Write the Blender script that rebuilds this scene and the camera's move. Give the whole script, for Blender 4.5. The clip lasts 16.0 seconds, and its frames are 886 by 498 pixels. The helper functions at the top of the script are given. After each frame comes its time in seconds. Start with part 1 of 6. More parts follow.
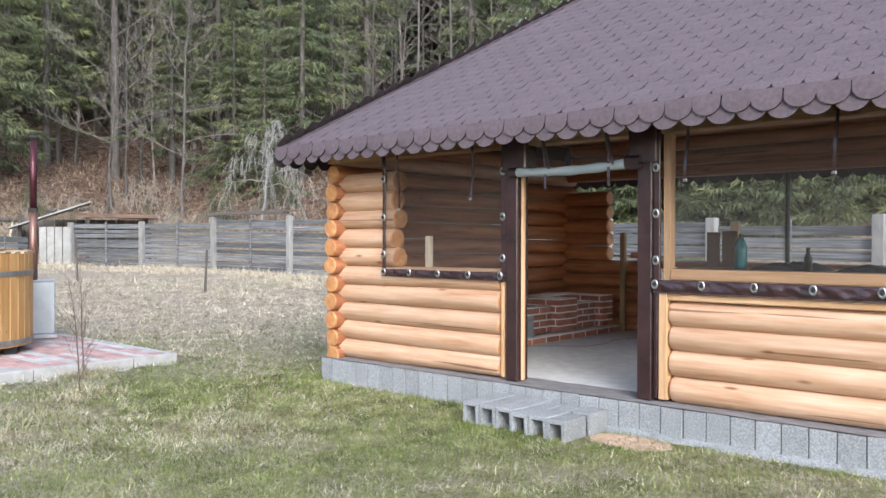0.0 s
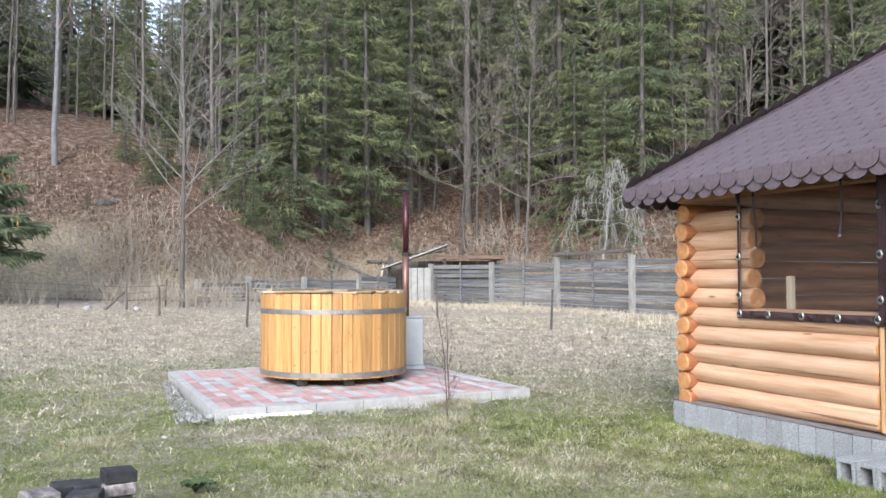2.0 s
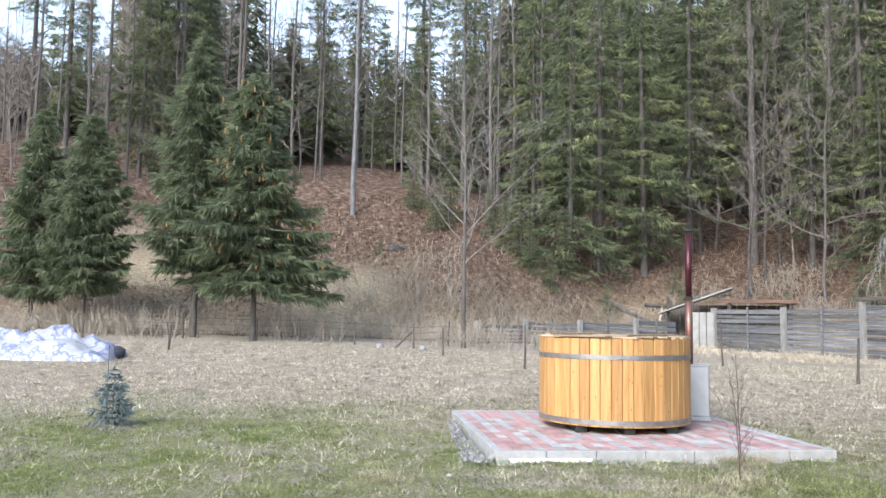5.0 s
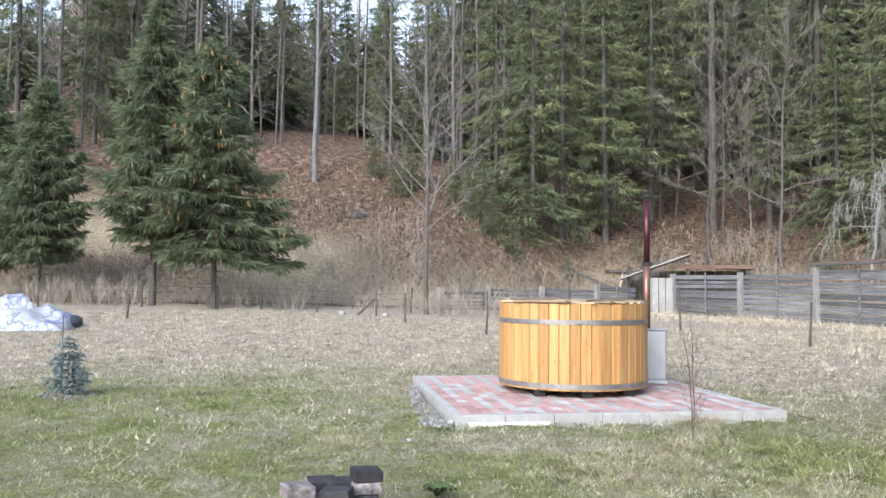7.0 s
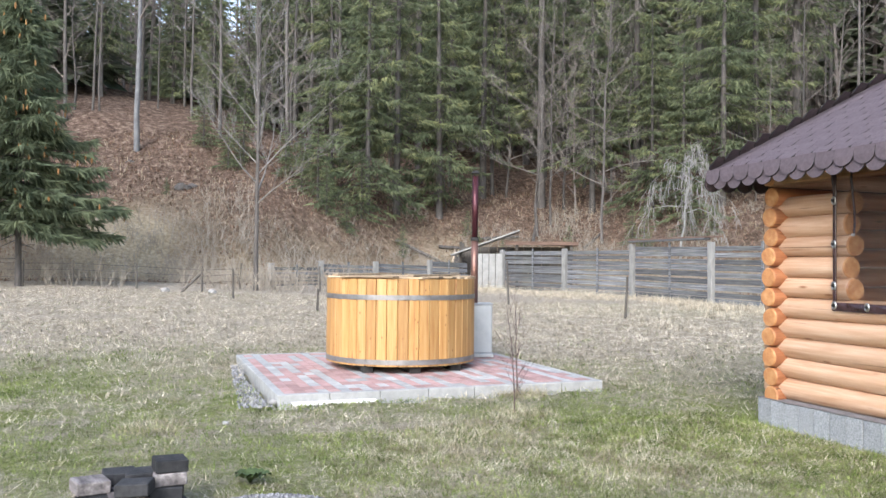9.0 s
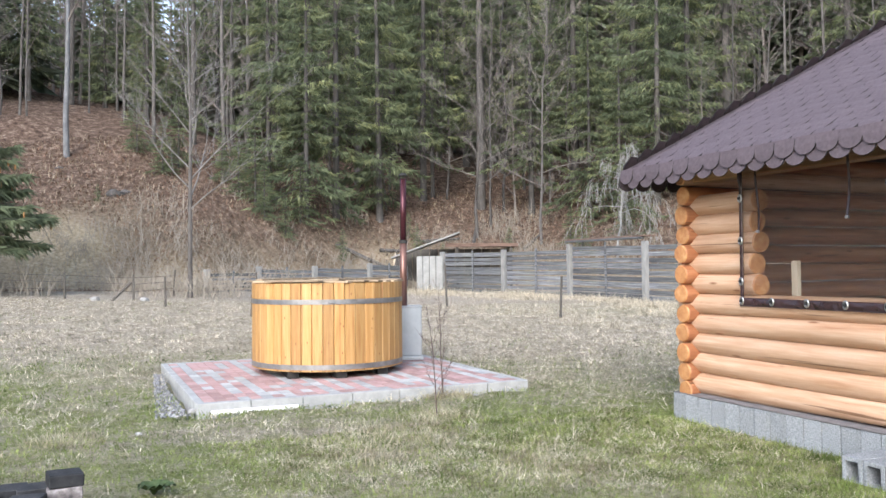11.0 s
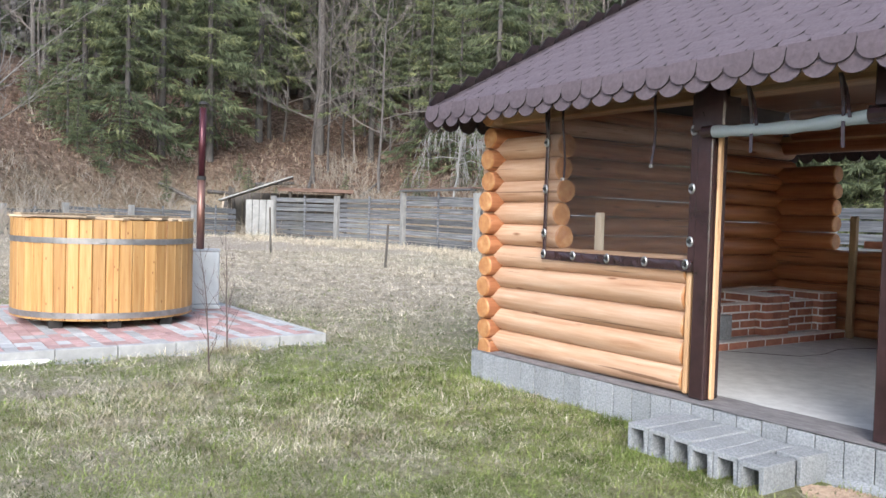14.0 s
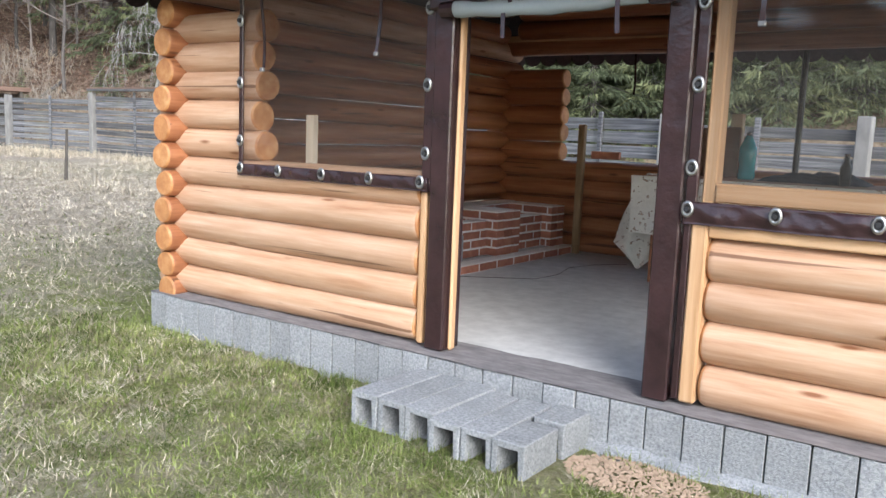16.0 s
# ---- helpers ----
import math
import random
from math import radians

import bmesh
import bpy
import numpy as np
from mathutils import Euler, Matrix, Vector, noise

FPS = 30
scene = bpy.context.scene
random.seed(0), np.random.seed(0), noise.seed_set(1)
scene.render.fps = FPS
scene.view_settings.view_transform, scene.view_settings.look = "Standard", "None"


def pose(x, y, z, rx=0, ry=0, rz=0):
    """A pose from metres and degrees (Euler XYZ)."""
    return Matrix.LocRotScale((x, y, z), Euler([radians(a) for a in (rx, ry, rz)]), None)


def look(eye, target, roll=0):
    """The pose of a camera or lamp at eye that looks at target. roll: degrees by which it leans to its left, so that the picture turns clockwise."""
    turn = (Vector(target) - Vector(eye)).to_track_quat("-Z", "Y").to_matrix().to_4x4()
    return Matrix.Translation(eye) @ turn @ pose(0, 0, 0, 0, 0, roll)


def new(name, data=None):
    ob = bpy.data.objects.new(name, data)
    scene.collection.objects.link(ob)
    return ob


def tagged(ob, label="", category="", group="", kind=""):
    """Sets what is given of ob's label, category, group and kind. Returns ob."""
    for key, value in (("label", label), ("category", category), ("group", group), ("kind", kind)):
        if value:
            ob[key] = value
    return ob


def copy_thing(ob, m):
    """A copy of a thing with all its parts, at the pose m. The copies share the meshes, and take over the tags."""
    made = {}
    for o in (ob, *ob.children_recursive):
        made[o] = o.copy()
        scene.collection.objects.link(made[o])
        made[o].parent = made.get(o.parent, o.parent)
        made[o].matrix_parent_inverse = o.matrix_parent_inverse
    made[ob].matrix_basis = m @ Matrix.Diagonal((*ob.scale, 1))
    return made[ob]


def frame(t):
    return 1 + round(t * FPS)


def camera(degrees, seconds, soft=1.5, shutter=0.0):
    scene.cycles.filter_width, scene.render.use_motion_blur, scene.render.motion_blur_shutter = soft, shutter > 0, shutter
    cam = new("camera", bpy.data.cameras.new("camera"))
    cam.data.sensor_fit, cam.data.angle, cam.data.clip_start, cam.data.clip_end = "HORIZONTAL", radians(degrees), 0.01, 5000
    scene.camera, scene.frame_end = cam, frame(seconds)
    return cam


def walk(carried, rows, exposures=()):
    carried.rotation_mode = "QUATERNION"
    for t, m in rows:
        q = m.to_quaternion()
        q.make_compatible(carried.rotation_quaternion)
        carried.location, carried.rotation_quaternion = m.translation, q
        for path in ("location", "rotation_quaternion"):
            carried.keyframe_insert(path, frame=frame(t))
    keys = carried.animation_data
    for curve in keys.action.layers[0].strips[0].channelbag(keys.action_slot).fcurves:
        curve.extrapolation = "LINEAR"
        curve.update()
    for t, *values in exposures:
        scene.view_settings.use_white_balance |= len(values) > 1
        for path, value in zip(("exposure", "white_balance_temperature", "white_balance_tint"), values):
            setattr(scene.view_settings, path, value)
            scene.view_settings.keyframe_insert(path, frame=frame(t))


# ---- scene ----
cam = camera(56.8, 16.0)
PATH = [
    (0, (5.617, -4.753, 1.238), (4.297, -3.251, 1.219), 0.1),
    (0.5, (5.617, -4.748, 1.241), (4.082, -3.466, 1.250), -0.5),
    (1, (5.617, -4.773, 1.245), (3.976, -3.63, 1.277), -0.6),
    (1.5, (5.634, -4.852, 1.249), (3.909, -3.842, 1.304), -0.5),
    (2, (5.646, -4.883, 1.256), (3.839, -4.029, 1.331), -0.1),
    (2.5, (5.616, -4.886, 1.255), (3.742, -4.195, 1.361), 0.2),
    (3, (5.627, -4.918, 1.257), (3.702, -4.394, 1.407), 0.3),
    (3.5, (5.615, -4.922, 1.260), (3.658, -4.549, 1.445), 0.5),
    (4, (5.631, -4.935, 1.260), (3.66, -4.657, 1.464), 0.5),
    (4.2, (5.62, -4.931, 1.262), (3.645, -4.682, 1.470), 0.6),
    (6.3, (5.553, -4.88, 1.272), (3.569, -4.675, 1.432), 0.8),
    (6.5, (5.563, -4.879, 1.269), (3.581, -4.648, 1.412), 0.7),
    (7, (5.557, -4.859, 1.260), (3.582, -4.554, 1.356), 0.5),
    (7.5, (5.565, -4.805, 1.250), (3.603, -4.419, 1.311), 0.2),
    (8, (5.569, -4.773, 1.248), (3.618, -4.333, 1.271), -0.2),
    (8.5, (5.506, -4.754, 1.242), (3.574, -4.238, 1.253), 0.5),
    (9, (5.387, -4.72, 1.254), (3.51, -4.029, 1.294), 0.5),
    (9.2, (5.356, -4.699, 1.256), (3.507, -3.938, 1.310), 0.2),
    (11.3, (5.463, -4.43, 1.250), (3.648, -3.592, 1.293), -0.9),
    (11.5, (5.467, -4.389, 1.249), (3.682, -3.487, 1.274), -0.9),
    (12, (5.509, -4.409, 1.234), (3.82, -3.338, 1.206), 0.3),
    (12.5, (5.336, -4.315, 1.207), (3.652, -3.237, 1.175), 0.3),
    (13, (5.24, -4.194, 1.228), (3.556, -3.116, 1.197), 0.4),
    (13.5, (5.168, -3.982, 1.216), (3.471, -2.925, 1.178), 0.5),
    (14, (5.02, -3.795, 1.204), (3.381, -2.651, 1.131), 1.7),
    (14.1, (4.987, -3.776, 1.202), (3.396, -2.568, 1.119), 1.9),
    (14.5, (4.802, -3.624, 1.213), (3.412, -2.192, 1.077), 2.5),
    (15, (4.653, -3.371, 1.174), (3.351, -1.861, 1.011), 2.5),
    (15.5, (4.468, -3.118, 1.182), (3.214, -1.573, 0.976), 2.7),
    (16, (4.203, -2.917, 1.198), (3.056, -1.301, 0.924), 2.3),
]
walk(cam, [(t, look(eye, target, roll)) for t, eye, target, roll in PATH])

# ---- light ----
world = bpy.data.worlds.new("overcast_sky")
scene.world = world
world.use_nodes = True
wn, wl = world.node_tree.nodes, world.node_tree.links
sky = wn.new("ShaderNodeTexSky")
sky.sky_type = "NISHITA"
sky.sun_disc = False
sky.sun_elevation, sky.sun_rotation = radians(34), radians(129)
sky.air_density, sky.dust_density, sky.ozone_density = 1.0, 1.0, 1.0
sat = wn.new("ShaderNodeHueSaturation")
sat.inputs["Saturation"].default_value = 0.76
wl.new(sky.outputs[0], sat.inputs["Color"])
wl.new(sat.outputs[0], wn["Background"].inputs["Color"])
wn["Background"].inputs["Strength"].default_value = 0.15
sun = new("sun", bpy.data.lights.new("sun", "SUN"))
sun.data.energy, sun.data.angle, sun.data.color = 1.25, radians(30), (0.975, 0.985, 1.0)
sun.matrix_world = look((10, -8, 8.5), (0, 0, 0))
scene.view_settings.exposure = 1.69

# ---- materials ----
def material(name, stops, scale=(8, 8, 8), detail=6, rough=0.7, metal=0.0, bump=0.2, fine=60.0, coords="Object",
             rnd=0.0, island=False, spec=0.4, dist=0.02, patch=0.0, patch_scale=1.5, patch_colour=(0.1, 0.1, 0.1), knots=None, trans=0.0, crack=None):
    """Noise-driven colour over two scales with fine relief."""
    m = bpy.data.materials.new(name)
    m.use_nodes = True
    n, l = m.node_tree.nodes, m.node_tree.links
    b = n["Principled BSDF"]
    b.inputs["Roughness"].default_value, b.inputs["Metallic"].default_value = rough, metal
    b.inputs["Specular IOR Level"].default_value = spec
    tc, mp = n.new("ShaderNodeTexCoord"), n.new("ShaderNodeMapping")
    mp.inputs["Scale"].default_value = scale
    l.new(tc.outputs[coords], mp.inputs["Vector"])
    if rnd and not island:
        oi = n.new("ShaderNodeObjectInfo")
        ml = n.new("ShaderNodeMath"); ml.operation = "MULTIPLY"; ml.inputs[1].default_value = 37.0
        l.new(oi.outputs["Random"], ml.inputs[0])
        cx = n.new("ShaderNodeCombineXYZ")
        for k in range(3):
            l.new(ml.outputs[0], cx.inputs[k])
        l.new(cx.outputs[0], mp.inputs["Location"])
    no = n.new("ShaderNodeTexNoise")
    no.inputs["Scale"].default_value, no.inputs["Detail"].default_value, no.inputs["Roughness"].default_value = 1.0, detail, 0.62
    l.new(mp.outputs[0], no.inputs["Vector"])
    cr = n.new("ShaderNodeValToRGB")
    els = cr.color_ramp.elements
    while len(els) < len(stops):
        els.new(0.5)
    for e, (p, c) in zip(els, stops):
        e.position, e.color = p, (*c, 1)
    l.new(no.outputs["Fac"], cr.inputs[0])
    colour = cr.outputs[0]
    if knots:
        vo = n.new("ShaderNodeTexVoronoi")
        vo.inputs["Scale"].default_value = 1.0
        vm = n.new("ShaderNodeMapping"); vm.inputs["Scale"].default_value = knots[0]
        l.new(tc.outputs[coords], vm.inputs["Vector"])
        if rnd:
            l.new(cx.outputs[0], vm.inputs["Location"])
        l.new(vm.outputs[0], vo.inputs["Vector"])
        kr = n.new("ShaderNodeValToRGB")
        kr.color_ramp.elements[0].position, kr.color_ramp.elements[0].color = 0.05, (1, 1, 1, 1)
        kr.color_ramp.elements[1].position, kr.color_ramp.elements[1].color = 0.13, (0, 0, 0, 1)
        l.new(vo.outputs["Distance"], kr.inputs[0])
        km = n.new("ShaderNodeMixRGB"); km.inputs[2].default_value = (*knots[1], 1)
        l.new(kr.outputs[0], km.inputs[0]); l.new(colour, km.inputs[1])
        colour = km.outputs[0]
    if crack:
        cm, cn, cc = n.new("ShaderNodeMapping"), n.new("ShaderNodeTexNoise"), n.new("ShaderNodeValToRGB")
        cm.inputs["Scale"].default_value = crack[0]
        l.new(tc.outputs[coords], cm.inputs["Vector"])
        if rnd and not island:
            l.new(cx.outputs[0], cm.inputs["Location"])
        cn.inputs["Scale"].default_value, cn.inputs["Detail"].default_value, cn.inputs["Distortion"].default_value = 1.0, 2.0, 0.4
        l.new(cm.outputs[0], cn.inputs["Vector"])
        cc.color_ramp.elements[0].position, cc.color_ramp.elements[1].position = 0.655, 0.69
        l.new(cn.outputs["Fac"], cc.inputs[0])
        cq = n.new("ShaderNodeMath"); cq.operation = "MULTIPLY"; cq.inputs[1].default_value = 0.75
        l.new(cc.outputs[0], cq.inputs[0])
        ck = n.new("ShaderNodeMixRGB"); ck.inputs[2].default_value = (*crack[1], 1)
        l.new(cq.outputs[0], ck.inputs[0]); l.new(colour, ck.inputs[1])
        colour = ck.outputs[0]
    if patch:
        pn = n.new("ShaderNodeTexNoise")
        pn.inputs["Scale"].default_value, pn.inputs["Detail"].default_value = patch_scale, 4
        l.new(tc.outputs[coords], pn.inputs["Vector"])
        pr = n.new("ShaderNodeValToRGB")
        pr.color_ramp.elements[0].position, pr.color_ramp.elements[1].position = 0.45, 0.7
        l.new(pn.outputs["Fac"], pr.inputs[0])
        pm = n.new("ShaderNodeMath"); pm.operation = "MULTIPLY"; pm.inputs[1].default_value = patch
        l.new(pr.outputs[0], pm.inputs[0])
        mx = n.new("ShaderNodeMixRGB"); mx.inputs[2].default_value = (*patch_colour, 1)
        l.new(pm.outputs[0], mx.inputs[0]); l.new(colour, mx.inputs[1])
        colour = mx.outputs[0]
    if rnd:
        src = n.new("ShaderNodeNewGeometry").outputs["Random Per Island"] if island else oi.outputs["Random"]
        mr = n.new("ShaderNodeMapRange")
        mr.inputs["To Min"].default_value, mr.inputs["To Max"].default_value = 1 - rnd, 1 + rnd
        l.new(src, mr.inputs["Value"])
        hs = n.new("ShaderNodeHueSaturation")
        l.new(mr.outputs[0], hs.inputs["Value"]); l.new(colour, hs.inputs["Color"])
        colour = hs.outputs[0]
    l.new(colour, b.inputs["Base Color"])
    if trans:
        tl, ms = n.new("ShaderNodeBsdfTranslucent"), n.new("ShaderNodeMixShader")
        ms.inputs[0].default_value = trans
        l.new(colour, tl.inputs[0])
        l.new(b.outputs[0], ms.inputs[1]); l.new(tl.outputs[0], ms.inputs[2])
        l.new(ms.outputs[0], n["Material Output"].inputs[0])
    if bump:
        fn = n.new("ShaderNodeTexNoise")
        fn.inputs["Scale"].default_value, fn.inputs["Detail"].default_value = fine, 5
        l.new(tc.outputs[coords], fn.inputs["Vector"])
        ad = n.new("ShaderNodeMath"); ad.operation = "ADD"
        l.new(fn.outputs["Fac"], ad.inputs[0]); l.new(no.outputs["Fac"], ad.inputs[1])
        bp = n.new("ShaderNodeBump")
        bp.inputs["Strength"].default_value, bp.inputs["Distance"].default_value = bump, dist
        l.new(ad.outputs[0], bp.inputs["Height"])
        l.new(bp.outputs[0], b.inputs["Normal"])
    return m


LOG = material("varnished_log", [(0.28, (0.355, 0.176, 0.095)), (0.43, (0.462, 0.278, 0.172)), (0.57, (0.532, 0.343, 0.23)), (0.74, (0.607, 0.443, 0.325))], (1.6, 26, 26), detail=9, rough=0.45, bump=0.3, fine=30, rnd=0.1, dist=0.004, knots=((2.2, 9, 9), (0.2, 0.08, 0.035)), crack=((0.8, 34, 34), (0.13, 0.055, 0.028)))
# Red-brown stain, darkened further so the colour carries the indoor shade.
LOG_STAIN_SHADE = material("stained_shaded_log", [(0.25, (0.17, 0.056, 0.024)), (0.5, (0.3, 0.118, 0.054)), (0.75, (0.42, 0.195, 0.098))], (1.2, 24, 24), rough=0.42, bump=0.15, fine=30, rnd=0.12, dist=0.004, knots=((2.2, 9, 9), (0.14, 0.05, 0.02)), crack=((0.55, 26, 26), (0.07, 0.03, 0.015)))
ENDGRAIN = material("log_end_grain", [(0.3, (0.33, 0.13, 0.05)), (0.55, (0.46, 0.22, 0.09)), (0.8, (0.58, 0.36, 0.18))], (14, 14, 14), rough=0.5, bump=0.2, rnd=0.12, dist=0.004)
TIMBER = material("planed_yellow_timber", [(0.28, (0.34, 0.175, 0.08)), (0.5, (0.5, 0.3, 0.16)), (0.72, (0.59, 0.4, 0.25))], (1.2, 26, 26), detail=8, rough=0.5, bump=0.15, dist=0.003, rnd=0.06, knots=((2.5, 9, 9), (0.22, 0.09, 0.035)))
TIMBER_UP = material("planed_yellow_upright", [(0.28, (0.34, 0.175, 0.08)), (0.5, (0.5, 0.3, 0.16)), (0.72, (0.59, 0.4, 0.25))], (26, 26, 1.2), detail=8, rough=0.5, bump=0.15, dist=0.003, rnd=0.06, knots=((9, 9, 2.5), (0.22, 0.09, 0.035)))
PALEWOOD = material("raw_pale_board", [(0.3, (0.46, 0.37, 0.27)), (0.7, (0.64, 0.54, 0.42))], (20, 20, 2.5), rough=0.7, bump=0.1, dist=0.003)
VINYL = material("brown_vinyl", [(0.3, (0.022, 0.011, 0.012)), (0.7, (0.045, 0.022, 0.024))], (5, 5, 5), rough=0.24, bump=0.3, fine=14, spec=0.55, dist=0.02)
STEEL = material("zinc_steel", [(0.3, (0.36, 0.36, 0.36)), (0.7, (0.52, 0.52, 0.52))], (30, 30, 30), rough=0.4, metal=1.0, bump=0.05)
HOOP = material("dull_steel_band", [(0.3, (0.2, 0.19, 0.19)), (0.7, (0.34, 0.33, 0.33))], (9, 9, 9), rough=0.42, metal=0.7, bump=0.06, dist=0.002)
SHINGLE = material("plum_brown_shingle", [(0.3, (0.082, 0.063, 0.073)), (0.7, (0.12, 0.095, 0.108))], (45, 45, 45), rough=0.88, bump=0.35, fine=220, rnd=0.07, spec=0.25, dist=0.003)
SHINGLE_J = material("plum_brown_shingle_field", [(0.3, (0.082, 0.063, 0.073)), (0.7, (0.12, 0.095, 0.108))], (45, 45, 45), rough=0.88, bump=0.35, fine=220, rnd=0.07, island=True, spec=0.25, dist=0.003)
CUT = material("black_cut_bitumen_edge", [(0.3, (0.018, 0.015, 0.017)), (0.7, (0.03, 0.026, 0.028))], (30, 30, 30), rough=0.9, bump=0.1)
UNDERLAY = material("roof_underlay", [(0.3, (0.05, 0.036, 0.038)), (0.7, (0.07, 0.05, 0.053))], (20, 20, 20), rough=0.9, bump=0.1)
BLOCK = material("grey_concrete_block", [(0.33, (0.185, 0.193, 0.205)), (0.5, (0.285, 0.295, 0.308)), (0.66, (0.38, 0.387, 0.392))], (95, 95, 95), rough=0.95, bump=0.9, fine=190, rnd=0.1, spec=0.2, dist=0.006, patch=0.45, patch_scale=7.0, patch_colour=(0.2, 0.205, 0.205))
FLOORC = material("troweled_concrete", [(0.3, (0.44, 0.435, 0.43)), (0.5, (0.53, 0.525, 0.515)), (0.7, (0.62, 0.615, 0.6))], (9, 9, 9), detail=10, rough=0.8, bump=0.25, fine=70, patch=0.3, patch_scale=3.0, patch_colour=(0.5, 0.5, 0.49), dist=0.004)
FELT = material("bitumen_felt", [(0.3, (0.12, 0.11, 0.115)), (0.7, (0.24, 0.225, 0.225))], (9, 30, 9), rough=0.8, bump=0.4, fine=40, dist=0.008)
BRICK = material("red_face_brick", [(0.3, (0.28, 0.105, 0.07)), (0.6, (0.4, 0.165, 0.105)), (0.8, (0.47, 0.225, 0.155))], (14, 14, 14), rough=0.85, bump=0.3, fine=90, rnd=0.22, dist=0.004)
MORTAR = material("white_mortar", [(0.3, (0.66, 0.63, 0.6)), (0.7, (0.8, 0.77, 0.74))], (25, 25, 25), rough=0.95, bump=0.3)
PAV_RED = material("red_paver", [(0.3, (0.32, 0.19, 0.178)), (0.7, (0.43, 0.285, 0.268))], (10, 10, 10), rough=0.85, bump=0.3, fine=120, rnd=0.2, dist=0.003)
PAV_GREY = material("pale_grey_paver", [(0.3, (0.3, 0.3, 0.3)), (0.7, (0.43, 0.425, 0.42))], (10, 10, 10), rough=0.85, bump=0.3, fine=120, rnd=0.2, dist=0.003)
KERB = material("cast_kerb", [(0.3, (0.28, 0.28, 0.275)), (0.7, (0.4, 0.395, 0.385))], (9, 9, 9), rough=0.9, bump=0.3, fine=90, rnd=0.07, dist=0.004)
SAND = material("bedding_sand", [(0.3, (0.3, 0.27, 0.24)), (0.7, (0.42, 0.38, 0.34))], (30, 30, 30), rough=1, bump=0.5)
STAVE = material("pine_stave", [(0.25, (0.3, 0.13, 0.038)), (0.5, (0.42, 0.232, 0.085)), (0.75, (0.49, 0.31, 0.14))], (26, 26, 1.6), rough=0.5, bump=0.1, fine=40, rnd=0.22, dist=0.003, knots=((15, 15, 7), (0.2, 0.075, 0.025)), crack=((30, 30, 0.8), (0.26, 0.11, 0.04)))
COVERWOOD = material("greyed_pine_boards", [(0.25, (0.22, 0.15, 0.09)), (0.5, (0.36, 0.27, 0.18)), (0.75, (0.5, 0.41, 0.3))], (2, 20, 20), rough=0.7, bump=0.2, fine=40, rnd=0.35, dist=0.004)
CHARBEAM = material("black_tarred_beam", [(0.3, (0.015, 0.014, 0.014)), (0.7, (0.035, 0.032, 0.03))], (14, 14, 14), rough=0.8, bump=0.3)
GREYMETAL = material("grey_sheet_metal", [(0.3, (0.34, 0.36, 0.39)), (0.7, (0.46, 0.48, 0.5))], (4, 4, 4), rough=0.45, metal=0.45, bump=0.05)
RUSTPIPE = material("heat_stained_pipe", [(0.3, (0.1, 0.05, 0.045)), (0.5, (0.19, 0.1, 0.08)), (0.75, (0.3, 0.18, 0.14))], (10, 10, 2.5), rough=0.35, metal=0.6, bump=0.1)
FENCE = material("weathered_grey_plank", [(0.25, (0.03, 0.031, 0.035)), (0.5, (0.115, 0.118, 0.128)), (0.72, (0.27, 0.273, 0.285))], (1.0, 16, 34), rough=0.9, bump=0.5, fine=25, rnd=0.36, dist=0.01, patch=0.3, patch_scale=1.2, patch_colour=(0.2, 0.2, 0.16))
FPOST = material("grey_concrete_post", [(0.3, (0.19, 0.187, 0.18)), (0.7, (0.3, 0.293, 0.28))], (8, 8, 3), rough=0.95, bump=0.5, rnd=0.1)
DARKWOOD = material("dark_weathered_stake", [(0.3, (0.055, 0.048, 0.042)), (0.7, (0.12, 0.105, 0.09))], (20, 20, 3), rough=0.9, bump=0.4, rnd=0.2)
BARK = material("grey_brown_bark", [(0.3, (0.055, 0.048, 0.043)), (0.6, (0.108, 0.097, 0.09)), (0.8, (0.17, 0.158, 0.148))], (9, 9, 2), rough=0.95, bump=0.5, rnd=0.25, dist=0.02)
PALEBARK = material("pale_silver_bark", [(0.3, (0.2, 0.2, 0.195)), (0.6, (0.32, 0.315, 0.305)), (0.8, (0.42, 0.415, 0.4))], (6, 6, 3), rough=0.85, bump=0.3, rnd=0.1)
BIRCH = material("grey_birch_bark", [(0.3, (0.095, 0.095, 0.098)), (0.6, (0.165, 0.165, 0.17)), (0.8, (0.24, 0.24, 0.24))], (6, 6, 3), rough=0.85, bump=0.3)
TWIG = material("bare_twigs", [(0.3, (0.115, 0.095, 0.085)), (0.7, (0.21, 0.182, 0.165))], (4, 4, 4), rough=0.95, bump=0.0, rnd=0.2)
NEEDLE = material("spruce_needles", [(0.3, (0.108, 0.134, 0.085)), (0.55, (0.168, 0.198, 0.12)), (0.8, (0.265, 0.285, 0.165))], (1.6, 1.6, 1.6), rough=0.75, bump=0.0, rnd=0.4, island=True, spec=0.2, trans=0.5)
NEEDLE_F = material("forest_needles", [(0.32, (0.08, 0.099, 0.061)), (0.5, (0.146, 0.17, 0.096)), (0.7, (0.275, 0.288, 0.135))], (0.6, 0.6, 0.6), rough=0.8, bump=0.0, rnd=0.45, island=True, spec=0.2, trans=0.42)
# Paler, greyer than the forest needles: distance haze is put into this colour.
NEEDLE_W = material("haze_paled_needles", [(0.3, (0.145, 0.17, 0.115)), (0.55, (0.205, 0.23, 0.15)), (0.8, (0.28, 0.295, 0.18))], (0.12, 0.12, 0.12), rough=0.8, bump=0.0, rnd=0.2, island=True, spec=0.2, trans=0.5)
